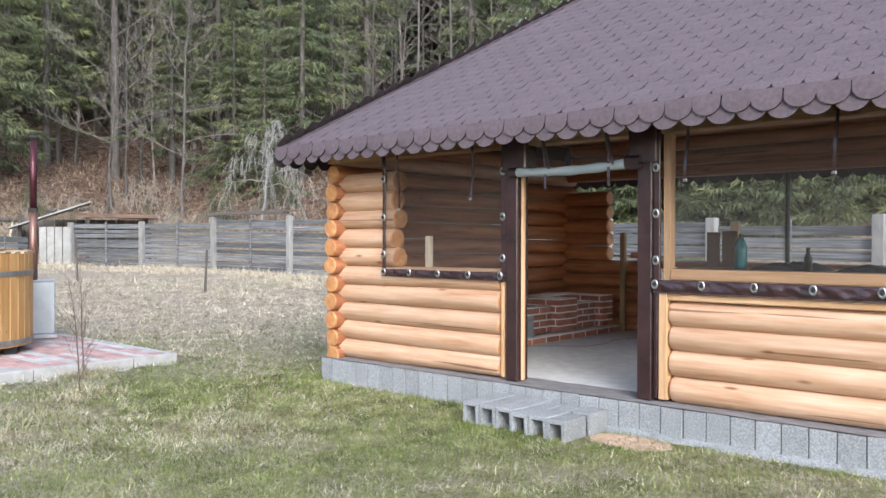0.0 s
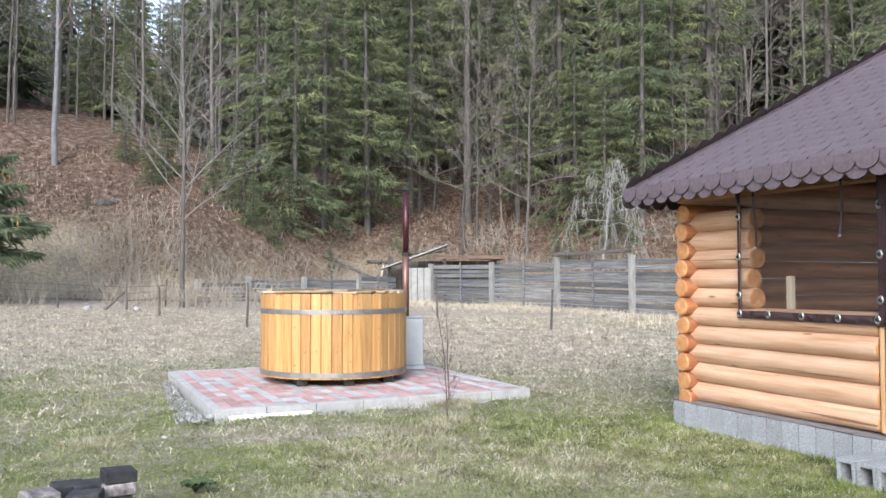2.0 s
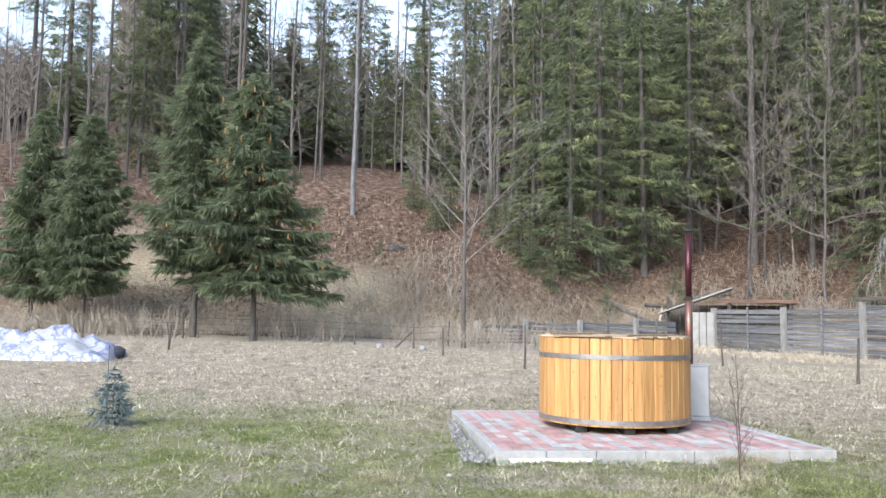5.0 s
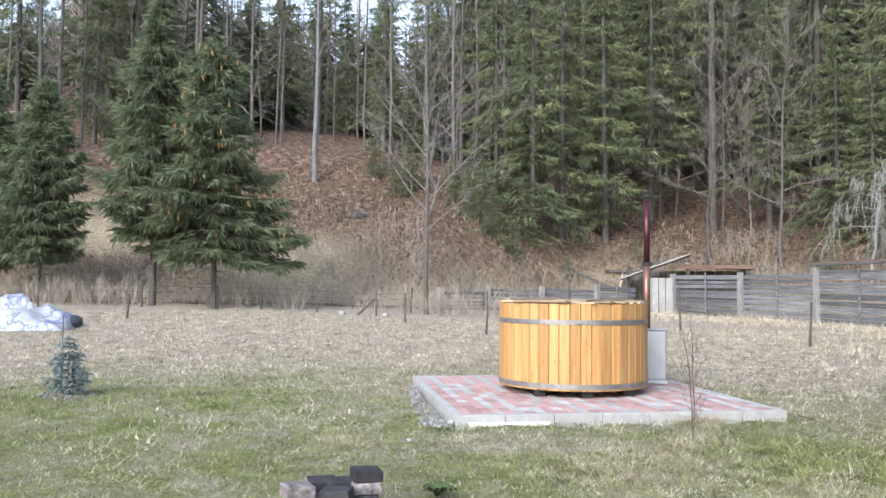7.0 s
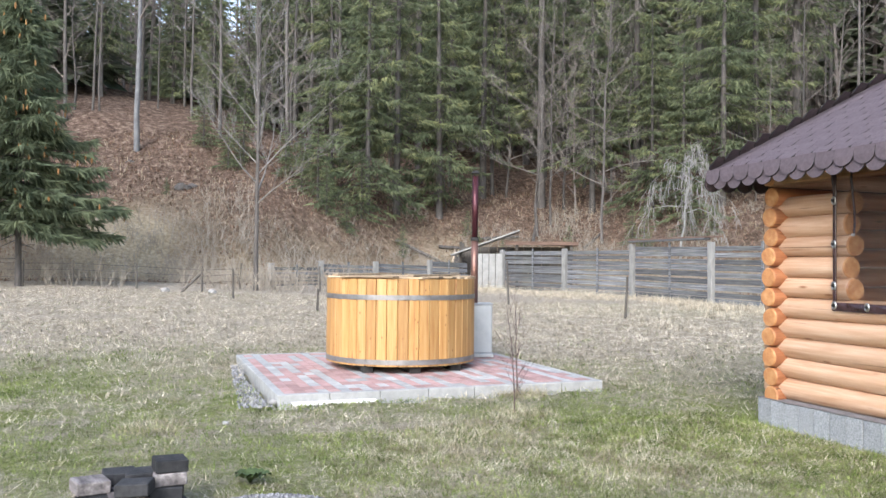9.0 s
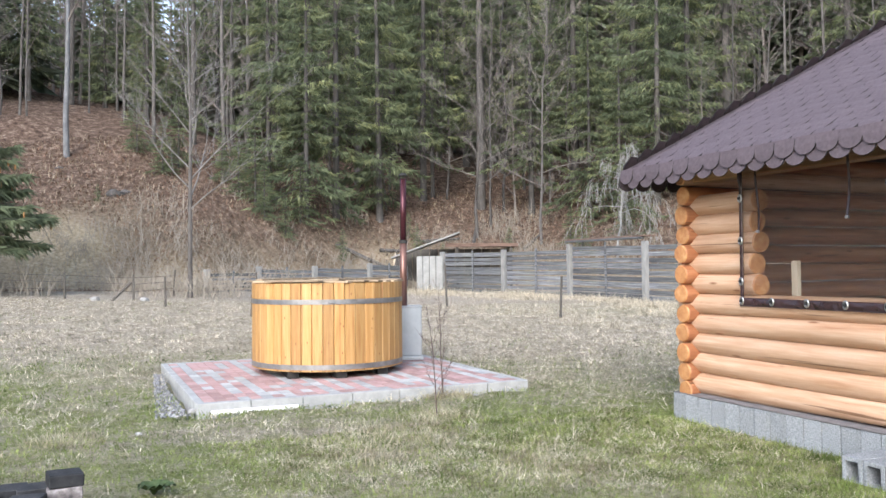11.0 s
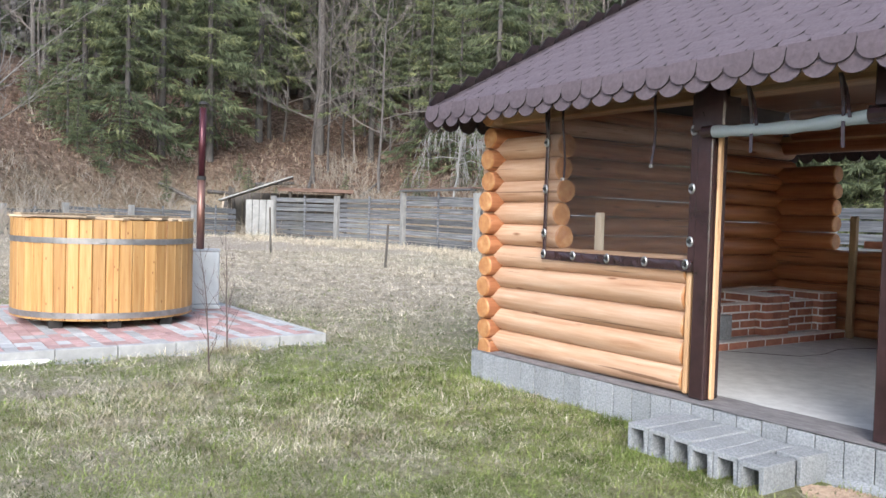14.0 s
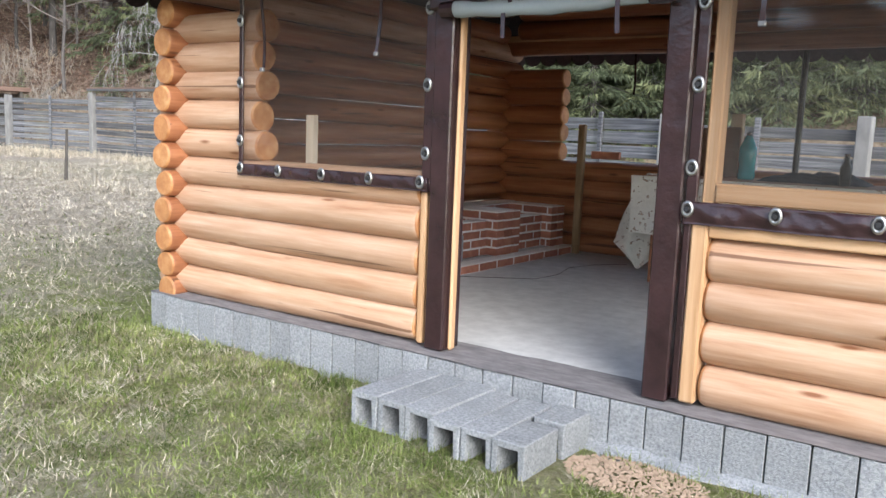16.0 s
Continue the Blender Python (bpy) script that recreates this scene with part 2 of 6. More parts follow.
CONES = material("ochre_cones", [(0.3, (0.24, 0.12, 0.045)), (0.7, (0.36, 0.2, 0.08))], (9, 9, 9), rough=0.8, bump=0.0)
BLUENEEDLE = material("blue_spruce_needles", [(0.3, (0.075, 0.105, 0.105)), (0.7, (0.18, 0.23, 0.23))], (9, 9, 9), rough=0.8, bump=0.0, rnd=0.3, island=True)
GRASS_G = material("green_grass_blades", [(0.36, (0.085, 0.115, 0.03)), (0.5, (0.185, 0.235, 0.066)), (0.64, (0.35, 0.385, 0.14))], (3, 3, 3), detail=8, rough=0.8, bump=0, rnd=0.5, island=True, spec=0.15, trans=0.3)
GRASS_S = material("straw_grass_blades", [(0.36, (0.2, 0.165, 0.115)), (0.48, (0.54, 0.47, 0.355)), (0.62, (0.77, 0.69, 0.55))], (4, 4, 4), detail=8, rough=0.9, bump=0, rnd=0.5, island=True, spec=0.1, trans=0.3)
BANKGRASS = material("dead_bank_grass", [(0.3, (0.2, 0.155, 0.11)), (0.7, (0.38, 0.31, 0.225))], (2, 2, 2), rough=0.9, bump=0, rnd=0.4, island=True, spec=0.1)
STRAW_NEAR = material("yellowed_lawn_straw", [(0.36, (0.22, 0.18, 0.11)), (0.5, (0.43, 0.375, 0.25)), (0.64, (0.64, 0.575, 0.43))], (4, 4, 4), detail=8, rough=0.9, bump=0, rnd=0.45, island=True, spec=0.1, trans=0.3)
LITTER = material("dry_leaves", [(0.3, (0.09, 0.05, 0.032)), (0.7, (0.24, 0.15, 0.105))], (2, 2, 2), rough=0.95, bump=0, rnd=0.4, island=True)
STONE = material("pale_stone", [(0.3, (0.2, 0.19, 0.18)), (0.7, (0.36, 0.345, 0.325))], (9, 9, 9), rough=0.95, bump=0.4, rnd=0.25)
GRAVEL = material("grey_gravel", [(0.3, (0.15, 0.147, 0.152)), (0.7, (0.33, 0.32, 0.325))], (40, 40, 40), rough=0.95, bump=0.5, rnd=0.4, island=True)
TARP = material("white_printed_tarp", [(0.35, (0.3, 0.31, 0.34)), (0.5, (0.42, 0.42, 0.45)), (0.54, (0.11, 0.15, 0.3)), (0.59, (0.4, 0.4, 0.43))], (2.3, 2.3, 2.3), rough=0.4, bump=0.3, fine=5, dist=0.06)
ROOFSHEET = material("old_slate_sheet", [(0.3, (0.22, 0.22, 0.21)), (0.7, (0.36, 0.35, 0.335))], (3, 3, 3), rough=0.9, bump=0.3)
BROWNROOF = material("brown_roof_boards", [(0.3, (0.1, 0.06, 0.045)), (0.7, (0.2, 0.13, 0.1))], (2, 9, 9), rough=0.9, bump=0.3)
BLACKWOOD = material("charred_offcut", [(0.35, (0.014, 0.014, 0.016)), (0.6, (0.035, 0.034, 0.036)), (0.8, (0.1, 0.085, 0.075))], (7, 16, 16), rough=0.75, bump=0.4, rnd=0.45, dist=0.006)
GREYOFFCUT = material("weathered_offcut", [(0.35, (0.07, 0.06, 0.06)), (0.55, (0.2, 0.175, 0.17)), (0.75, (0.4, 0.36, 0.35))], (5, 20, 20), rough=0.9, bump=0.4, rnd=0.3, dist=0.006)
BLACKPLASTIC = material("black_plastic", [(0.3, (0.012, 0.012, 0.013)), (0.7, (0.03, 0.03, 0.032))], (20, 20, 20), rough=0.4, bump=0.05)
CLOTH = material("floral_oilcloth", [(0.3, (0.66, 0.62, 0.54)), (0.6, (0.74, 0.7, 0.62)), (0.66, (0.24, 0.16, 0.1)), (0.7, (0.4, 0.24, 0.16)), (0.74, (0.72, 0.68, 0.6))], (26, 26, 26), detail=2, rough=0.5, bump=0.1)
TEAL = material("teal_drink_bottle", [(0.3, (0.03, 0.2, 0.25)), (0.7, (0.07, 0.33, 0.38))], (9, 9, 9), rough=0.15, bump=0)
SACK = material("dark_navy_cloth", [(0.3, (0.02, 0.022, 0.03)), (0.7, (0.06, 0.065, 0.085))], (9, 9, 9), rough=0.9, bump=0.3)
LEAF = material("coarse_green_leaf", [(0.3, (0.035, 0.06, 0.018)), (0.7, (0.075, 0.1, 0.035))], (15, 15, 15), rough=0.6, bump=0.2)


def clear_plastic(name, tint, haze, body=(0.6, 0.58, 0.56)):
    m = bpy.data.materials.new(name)
    m.use_nodes = True
    n, l = m.node_tree.nodes, m.node_tree.links
    out = n["Material Output"]
    n.remove(n["Principled BSDF"])
    tr, gl, df = n.new("ShaderNodeBsdfTransparent"), n.new("ShaderNodeBsdfGlossy"), n.new("ShaderNodeBsdfDiffuse")
    tr.inputs[0].default_value = (*tint, 1)
    gl.inputs["Roughness"].default_value = 0.06
    df.inputs[0].default_value = (*body, 1)
    fr = n.new("ShaderNodeFresnel"); fr.inputs[0].default_value = 1.45
    no = n.new("ShaderNodeTexNoise"); no.inputs["Scale"].default_value = 2.2
    tc = n.new("ShaderNodeTexCoord"); l.new(tc.outputs["Object"], no.inputs["Vector"])
    bp = n.new("ShaderNodeBump"); bp.inputs["Strength"].default_value, bp.inputs["Distance"].default_value = 0.4, 0.05
    l.new(no.outputs["Fac"], bp.inputs["Height"]); l.new(bp.outputs[0], gl.inputs["Normal"])
    m1, m2 = n.new("ShaderNodeMixShader"), n.new("ShaderNodeMixShader")
    m1.inputs[0].default_value = haze
    l.new(tr.outputs[0], m1.inputs[1]); l.new(df.outputs[0], m1.inputs[2])
    l.new(fr.outputs[0], m2.inputs[0]); l.new(m1.outputs[0], m2.inputs[1]); l.new(gl.outputs[0], m2.inputs[2])
    l.new(m2.outputs[0], out.inputs[0])
    return m


PLASTIC = clear_plastic("clear_vinyl_sheet", (0.84, 0.84, 0.84), 0.025)
PLASTIC_ROLL = clear_plastic("rolled_vinyl_sheet", (0.82, 0.86, 0.88), 0.5, (0.52, 0.58, 0.61))


def ground_material():
    """Meadow, straw field and leaf-littered bank on one sheet, by zones stored on the mesh."""
    m = bpy.data.materials.new("meadow_and_bank")
    m.use_nodes = True
    n, l = m.node_tree.nodes, m.node_tree.links
    b = n["Principled BSDF"]
    b.inputs["Roughness"].default_value, b.inputs["Specular IOR Level"].default_value = 1.0, 0.1
    tc = n.new("ShaderNodeTexCoord")

    def nz(scale, detail=6, rough=0.65):
        t = n.new("ShaderNodeTexNoise")
        t.inputs["Scale"].default_value, t.inputs["Detail"].default_value, t.inputs["Roughness"].default_value = scale, detail, rough
        l.new(tc.outputs["Object"], t.inputs["Vector"])
        return t.outputs["Fac"]

    def ramp(src, stops):
        r = n.new("ShaderNodeValToRGB")
        while len(r.color_ramp.elements) < len(stops):
            r.color_ramp.elements.new(0.5)
        for e, (p, c) in zip(r.color_ramp.elements, stops):
            e.position, e.color = p, (*c, 1)
        l.new(src, r.inputs[0])
        return r.outputs[0]

    def mix(f, a, c):
        x = n.new("ShaderNodeMixRGB")
        l.new(f, x.inputs[0]); l.new(a, x.inputs[1]); l.new(c, x.inputs[2])
        return x.outputs[0]

    def attr(name):
        a = n.new("ShaderNodeAttribute"); a.attribute_name = name
        return a.outputs["Fac"]

    def math2(op, a, c):
        x = n.new("ShaderNodeMath"); x.operation = op; x.use_clamp = True
        for k, v in enumerate((a, c)):
            if isinstance(v, float):
                x.inputs[k].default_value = v
            else:
                l.new(v, x.inputs[k])
        return x.outputs[0]

    straw = ramp(nz(16, 10, 0.9), [(0.36, (0.11, 0.085, 0.062)), (0.47, (0.36, 0.305, 0.245)), (0.55, (0.53, 0.455, 0.385)), (0.64, (0.78, 0.7, 0.61))])
    green = ramp(nz(22, 10, 0.9), [(0.36, (0.055, 0.058, 0.022)), (0.47, (0.18, 0.212, 0.07)), (0.55, (0.3, 0.32, 0.125)), (0.65, (0.58, 0.53, 0.37))])
    bank = ramp(nz(3.2, 10, 0.82), [(0.36, (0.03, 0.02, 0.015)), (0.46, (0.1, 0.066, 0.05)), (0.55, (0.18, 0.125, 0.095)), (0.64, (0.34, 0.27, 0.215))])
    clay = ramp(nz(7, 8, 0.75), [(0.32, (0.2, 0.15, 0.095)), (0.5, (0.37, 0.3, 0.2)), (0.68, (0.54, 0.48, 0.37))])
    spots = ramp(nz(0.55, 5), [(0.38, (0, 0, 0)), (0.55, (1, 1, 1))])
    spots2 = ramp(nz(2.6, 7, 0.7), [(0.45, (0, 0, 0)), (0.54, (1, 1, 1))])
    gf = math2("MULTIPLY", attr("green"), math2("ADD", math2("MULTIPLY", spots, 0.6), math2("MULTIPLY", spots2, 0.42)))
    meadow = mix(gf, straw, green)
    dirt = ramp(nz(1.1, 6, 0.7), [(0.6, (0, 0, 0)), (0.72, (1, 1, 1))])
    brown = n.new("ShaderNodeRGB"); brown.outputs[0].default_value = (0.13, 0.09, 0.06, 1)
    meadow = mix(math2("MULTIPLY", dirt, 0.7), meadow, brown.outputs[0])
    bnk = mix(attr("clay"), bank, clay)
    l.new(mix(attr("bank"), meadow, bnk), b.inputs["Base Color"])
    bp = n.new("ShaderNodeBump")
    bp.inputs["Strength"].default_value, bp.inputs["Distance"].default_value = 1.0, 0.06
    l.new(math2("MULTIPLY", nz(45, 8, 0.8), 1.0), bp.inputs["Height"])
    l.new(bp.outputs[0], b.inputs["Normal"])
    return m


GROUND = ground_material()

# ---- mesh helpers ----
def mesh_of(name, verts, faces, mats, smooth=False, index=None):
    me = bpy.data.meshes.new(name)
    me.from_pydata([tuple(v) for v in verts], [], faces)
    for m in mats if isinstance(mats, (list, tuple)) else [mats]:
        me.materials.append(m)
    if index is not None:
        me.polygons.foreach_set("material_index", index)
    if smooth:
        me.polygons.foreach_set("use_smooth", [True] * len(me.polygons))
    me.update()
    return me


def child(ob, parent, m=None):
    ob.parent = parent
    if m is not None:
        ob.matrix_basis = m
    return ob


def part(name, bm, mat, parent, label="", m=None, smooth=False):
    """Links a bmesh as one mesh object under a thing or a part."""
    me = bpy.data.meshes.new(name)
    bm.to_mesh(me)
    bm.free()
    me.materials.append(mat)
    if smooth:
        me.polygons.foreach_set("use_smooth", [True] * len(me.polygons))
    ob = new(name, me)
    if parent is not None:
        child(ob, parent, m)
    elif m is not None:
        ob.matrix_basis = m
    return tagged(ob, label)


def thing(name, label, category, m=None, group="", kind=""):
    ob = new(name)
    ob.empty_display_size = 0.1
    if m is not None:
        ob.matrix_basis = m
    return tagged(ob, label, category, group, kind)


def box(x0, x1, y0, y1, z0, z1, bevel=0.0, bm=None):
    out = bmesh.new()
    r = bmesh.ops.create_cube(out, size=1.0)
    for v in r["verts"]:
        v.co = ((x0 + x1) / 2 + v.co.x * (x1 - x0), (y0 + y1) / 2 + v.co.y * (y1 - y0), (z0 + z1) / 2 + v.co.z * (z1 - z0))
    if bevel:
        bmesh.ops.bevel(out, geom=out.edges[:], offset=bevel, segments=1, affect="EDGES", profile=0.5)
    return out


def rod(p0, p1, r0, r1, seg=10, caps=True):
    out = bmesh.new()
    p0, p1 = Vector(p0), Vector(p1)
    d = p1 - p0
    bmesh.ops.create_cone(out, cap_ends=caps, segments=seg, radius1=r0, radius2=r1, depth=d.length)
    bmesh.ops.transform(out, verts=out.verts, matrix=Matrix.Translation((p0 + p1) / 2) @ d.to_track_quat("Z", "Y").to_matrix().to_4x4())
    return out


class Soup:
    """Vertices and faces gathered for one mesh."""
    def __init__(self):
        self.v, self.f = [], []

    def tube(self, pts, radii, seg=5):
        base = len(self.v)
        for k, (p, r) in enumerate(zip(pts, radii)):
            d = (pts[min(k + 1, len(pts) - 1)] - pts[max(k - 1, 0)]).normalized()
            a = d.cross(Vector((0.3, 0.9, 0.1))).normalized()
            c = d.cross(a)
            for s in range(seg):
                w = 2 * math.pi * s / seg
                self.v.append(p + r * (math.cos(w) * a + math.sin(w) * c))
        for k in range(len(pts) - 1):
            for s in range(seg):
                i, j = base + k * seg + s, base + k * seg + (s + 1) % seg
                self.f.append((i, j, j + seg, i + seg))

    def tri(self, a, b, c):
        i = len(self.v)
        self.v += [a, b, c]
        self.f.append((i, i + 1, i + 2))

    def quad(self, a, b, c, d):
        i = len(self.v)
        self.v += [a, b, c, d]
        self.f.append((i, i + 1, i + 2, i + 3))


# ---- terrain ----
EX, EY = 5.6, -4.85


def smooth01(x):
    x = min(1.0, max(0.0, x))
    return x * x * (3 - 2 * x)


def polar(x, y):
    return math.hypot(x - EX, y - EY), math.degrees(math.atan2(y - EY, EX - x))


FOOT = [(-180, 60), (-110, 60), (-60, 40), (-25, 29), (-5, 27.5), (8, 29), (18, 35), (30, 36), (40, 31), (55, 28), (75, 25), (100, 26), (130, 45), (180, 60)]
FOOT_T, FOOT_R = [a for a, _ in FOOT], [b for _, b in FOOT]


def foot(th):
    return float(np.interp(th, FOOT_T, FOOT_R))


def height(x, y):
    r, th = polar(x, y)
    k = min(1.0, max(0.0, (22 - th) / 25)) if th > -60 else 0.6
    z = max(0.0, min(r, 45) - 9) * (0.012 + 0.026 * k)
    q = r - foot(th)
    if q > 0:
        lift = smooth01((th + 115) / 40) * (1 - smooth01((th - 105) / 40))
        ramp = 0.42 * q if q < 18 else 7.56 + 0.27 * (q - 18) if q < 85 else 25.6
        ramp *= smooth01(q / 4)
        z += ramp * lift
        z += lift * min(1, q / 8) * 1.3 * noise.noise(Vector((x * 0.09, y * 0.09, 0.5)))
        z += lift * min(1, q / 3) * 0.35 * noise.noise(Vector((x * 0.4, y * 0.4, 3.5)))
    du, dv = max(-5.6 - x, 0.0, x + 2.07), max(-3.56 - y, 0.0, y + 0.0)
    z -= 0.012 * (1 - smooth01(math.hypot(du, dv) / 1.7))
    z += 0.035 * noise.noise(Vector((x * 0.8, y * 0.8, 0.0))) * smooth01((r - 6) / 5)
    return z


def in_pad(x, y, grow=0.0):
    u, v = x + 2.07, y + 3.56
    return -3.55 - grow < u < 0.0 + grow and -0.02 - grow < v < 3.5 + grow


def flat(x, y):
    """Height of the ground with the levelled places under the buildings."""
    z = height(x, y)
    return min(z, -0.13) if in_pad(x, y, 0.05) or (0.15 < x < 6.2 and 0.15 < y < 3.8) else z


def greenness(x, y):
    """How green the short grass is: lush near the path and the plinth, straw towards the fence."""
    r, th = polar(x, y)
    g = 1.15 - 1.07 * smooth01((r - 6.0) / 8.0)
    g *= 1 - 0.3 * smooth01((th - 6) / 14)
    g += 0.45 * math.exp(-((x + 0.3) ** 2 + (y + 0.2) ** 2) / 1.5) + 0.4 * smooth01((y + 1.3) / 1.1) * smooth01((x + 0.6) / 0.6) * (y < 0.1)
    return g + 0.35 * smooth01((-3.8 - y) / 2.5) * (1 - smooth01((r - 7) / 7))


def clayness(a, q):
    """Bare clay scars and the trodden strip at the bank's foot, by bearing and distance up the slope."""
    return 1.2 * math.exp(-((a + 1) / 5) ** 2 - ((q - 4.5) / 2.8) ** 2) + 1.3 * math.exp(-((a + 14) / 3.5) ** 2 - ((q - 7) / 3.2) ** 2) + 0.8 * math.exp(-((q - 1) / 3.0) ** 2)


def build_ground():
    rings = [0.0] + list(np.arange(0.6, 16, 0.3)) + list(np.arange(16, 60, 0.9)) + list(np.geomspace(61, 150, 34)) + [220, 400, 900, 2500]
    angles = list(np.arange(-180, -40, 6)) + list(np.arange(-40, 100, 1.0)) + list(np.arange(100, 180, 5))
    verts, green, bank, clay = [(EX, EY, flat(EX, EY))], [0.8], [0.0], [0.0]
    for r in rings[1:]:
        for a in angles:
            x, y = EX - r * math.cos(radians(a)), EY + r * math.sin(radians(a))
            verts.append((x, y, flat(x, y)))
            g = greenness(x, y)
            g += 0.3 * math.exp(-((r - 22) / 2.5) ** 2) * smooth01((a - 24) / 6)
            green.append(min(1.0, max(0.0, g)))
            q = r - foot(a) + 1.5 * noise.noise(Vector((x * 0.3, y * 0.3, 7)))
            bank.append(smooth01((q + 1.5) / 4))
            c = clayness(a, q)
            clay.append(min(1.0, c * (0.75 + 0.6 * noise.noise(Vector((x * 0.5, y * 0.5, 2))))))
    n, faces = len(angles), []
    for s in range(n):
        faces.append((0, 1 + (s + 1) % n, 1 + s))
    for k in range(len(rings) - 2):
        for s in range(n):
            i, j = 1 + k * n + s, 1 + k * n + (s + 1) % n
            faces.append((i, j, j + n, i + n))
    me = mesh_of("ground", verts, faces, GROUND, smooth=True)
    for name, values in (("green", green), ("bank", bank), ("clay", clay)):
        me.attributes.new(name, "FLOAT", "POINT").data.foreach_set("value", [max(0.0, float(v)) for v in values])
    return tagged(new("ground", me), "patchy green and straw meadow rising to a leaf-littered bank", "ground", kind="structure")


build_ground()

# ---- pavilion ----
PITCH, RLOG, FLOORZ = 0.16, 0.087, 0.22
XL, XR, YF, YB = 0.12, 6.0, 0.16, 3.74


def log_mesh(length, seed, girth=1.0):
    """A round log along local x from 0 to length with chamfered, end-grained ends and a slightly uneven girth."""
    rng = random.Random(seed)
    ph = rng.random() * 9
    seg, xs = 16, [0.0, 0.012, 0.03] + [length * k / 7 for k in range(1, 7)] + [length - 0.03, length - 0.012, length]
    verts, faces, idx = [], [], []
    for k, x in enumerate(xs):
        r = girth * RLOG * (0.86 if k in (0, len(xs) - 1) else 0.955 if k in (1, len(xs) - 2) else 1.0)
        dy, dz = 0.005 * math.sin(x * 1.3 + ph), 0.004 * math.sin(x * 1.9 + 2 * ph)
        for s in range(seg):
            w = 2 * math.pi * s / seg
            rr = r * (1 + 0.025 * math.sin(2 * w + ph + x) + 0.02 * math.sin(3 * w + 2.2 * x + ph))
            verts.append((x, dy + rr * math.cos(w), dz + rr * math.sin(w)))
    for k in range(len(xs) - 1):
        for s in range(seg):
            i, j = k * seg + s, k * seg + (s + 1) % seg
            faces.append((i, j, j + seg, i + seg))
            idx.append(1 if k == 0 or k == len(xs) - 2 else 0)
    for k, sgn in ((0, 1), (len(xs) - 1, -1)):
        ring = [k * seg + s for s in range(seg)]
        faces.append(tuple(ring if sgn < 0 else ring[::-1]))
        idx.append(1)
    return verts, faces, idx


def add_log(wall, length, m, mat, seed):
    v, f, idx = log_mesh(length, seed, 1.0 if wall is wall_front else 0.955 if wall is wall_back else 0.917)
    me = mesh_of("log", v, f, [mat, ENDGRAIN], index=idx)
    me.polygons.foreach_set("use_smooth", [len(p.vertices) == 4 for p in me.polygons])
    return child(new("log", me), wall, m)


wall_front = tagged(new("wall_front"), "varnished orange round-log front wall with window openings", "wall", kind="structure")
wall_left = tagged(new("wall_left"), "varnished round-log end wall", "wall", kind="structure")
wall_back = tagged(new("wall_back"), "reddish stained round-log back wall with a long opening", "wall", kind="structure")
wall_right = tagged(new("wall_right"), "unseen low round-log end wall, left open above to admit daylight", "wall", kind="structure")
LR = random.Random(5)
for k in range(11):
    z = FLOORZ + 0.083 + PITCH * k
    if k < 4:
        add_log(wall_front, 1.95 - LR.uniform(0, 0.008), pose(-0.02, YF, z), LOG, 10 + k)
        add_log(wall_front, 2.85, pose(3.262 + LR.uniform(0, 0.012), YF, z, LR.uniform(0, 90)), LOG, 30 + k)
    elif k < 10:
        add_log(wall_front, 0.835 + LR.uniform(-0.02, 0.02) if k > 4 else 1.95, pose(-0.02, YF, z), LOG, 50 + k)
        if k > 4:
            add_log(wall_front, 0.7, pose(5.42, YF, z), LOG, 70 + k)
    if k < 10:
        zb = z
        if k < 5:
            add_log(wall_back, 6.15, pose(-0.02, YB, zb), LOG_STAIN_SHADE, 90 + k)
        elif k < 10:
            add_log(wall_back, 0.78, pose(-0.02, YB, zb), LOG_STAIN_SHADE, 100 + k)
            add_log(wall_back, 0.7, pose(5.42, YB, zb), LOG_STAIN_SHADE, 110 + k)
    # Unseen right end wall stops at six logs to let sky light in.
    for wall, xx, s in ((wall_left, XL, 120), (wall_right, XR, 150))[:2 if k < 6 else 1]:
        add_log(wall, 3.93, pose(xx, 0.005 + LR.uniform(-0.015, 0.015), z - PITCH / 2 + (0.012 if k == 0 else 0), 0, 0, 90), LOG_STAIN_SHADE, s + k)
add_log(wall_back, 6.2, pose(-0.05, YB, 2.025), LOG_STAIN_SHADE, 200)
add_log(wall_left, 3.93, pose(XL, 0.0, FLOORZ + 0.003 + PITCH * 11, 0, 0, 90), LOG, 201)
add_log(wall_left, 3.3, pose(0.17, 0.3, 2.12, 0, 0, 90), LOG_STAIN_SHADE, 202)
add_log(wall_back, 5.5, pose(0.3, 3.68, 2.16), LOG_STAIN_SHADE, 203)
add_log(wall_back, 5.3, pose(0.4, 3.52, 2.3), LOG_STAIN_SHADE, 204)

# header beam, posts and window frame of the front
beam = tagged(new("header_beam"), "planed yellow timber header under the eaves", "beam", kind="structure")
part("beam", box(-0.03, 6.15, 0.09, 0.24, 1.93, 2.1, 0.008), TIMBER, beam)
part("beam", box(-0.03, 6.15, YB - 0.07, YB + 0.07, 2.04, 2.12, 0.008), TIMBER, beam)


def front_post(x, label):
    p = thing("door_post", label, "post", group="posts of the doorway")
    part("post", box(x, x + 0.1, 0.06, 0.2, FLOORZ, 2.08, 0.006), VINYL, p)
    return p


post_a = front_post(2.0, "doorway post wrapped in dark brown vinyl with steel eyelets")
part("edge_strip", box(2.1, 2.122, 0.1, 0.145, FLOORZ, 1.93, 0.01), TIMBER_UP, post_a, "yellow timber edging strip")
part("edge_strip", box(1.935, 1.972, 0.08, 0.19, FLOORZ + 0.01, 0.94, 0.008), TIMBER_UP, post_a)
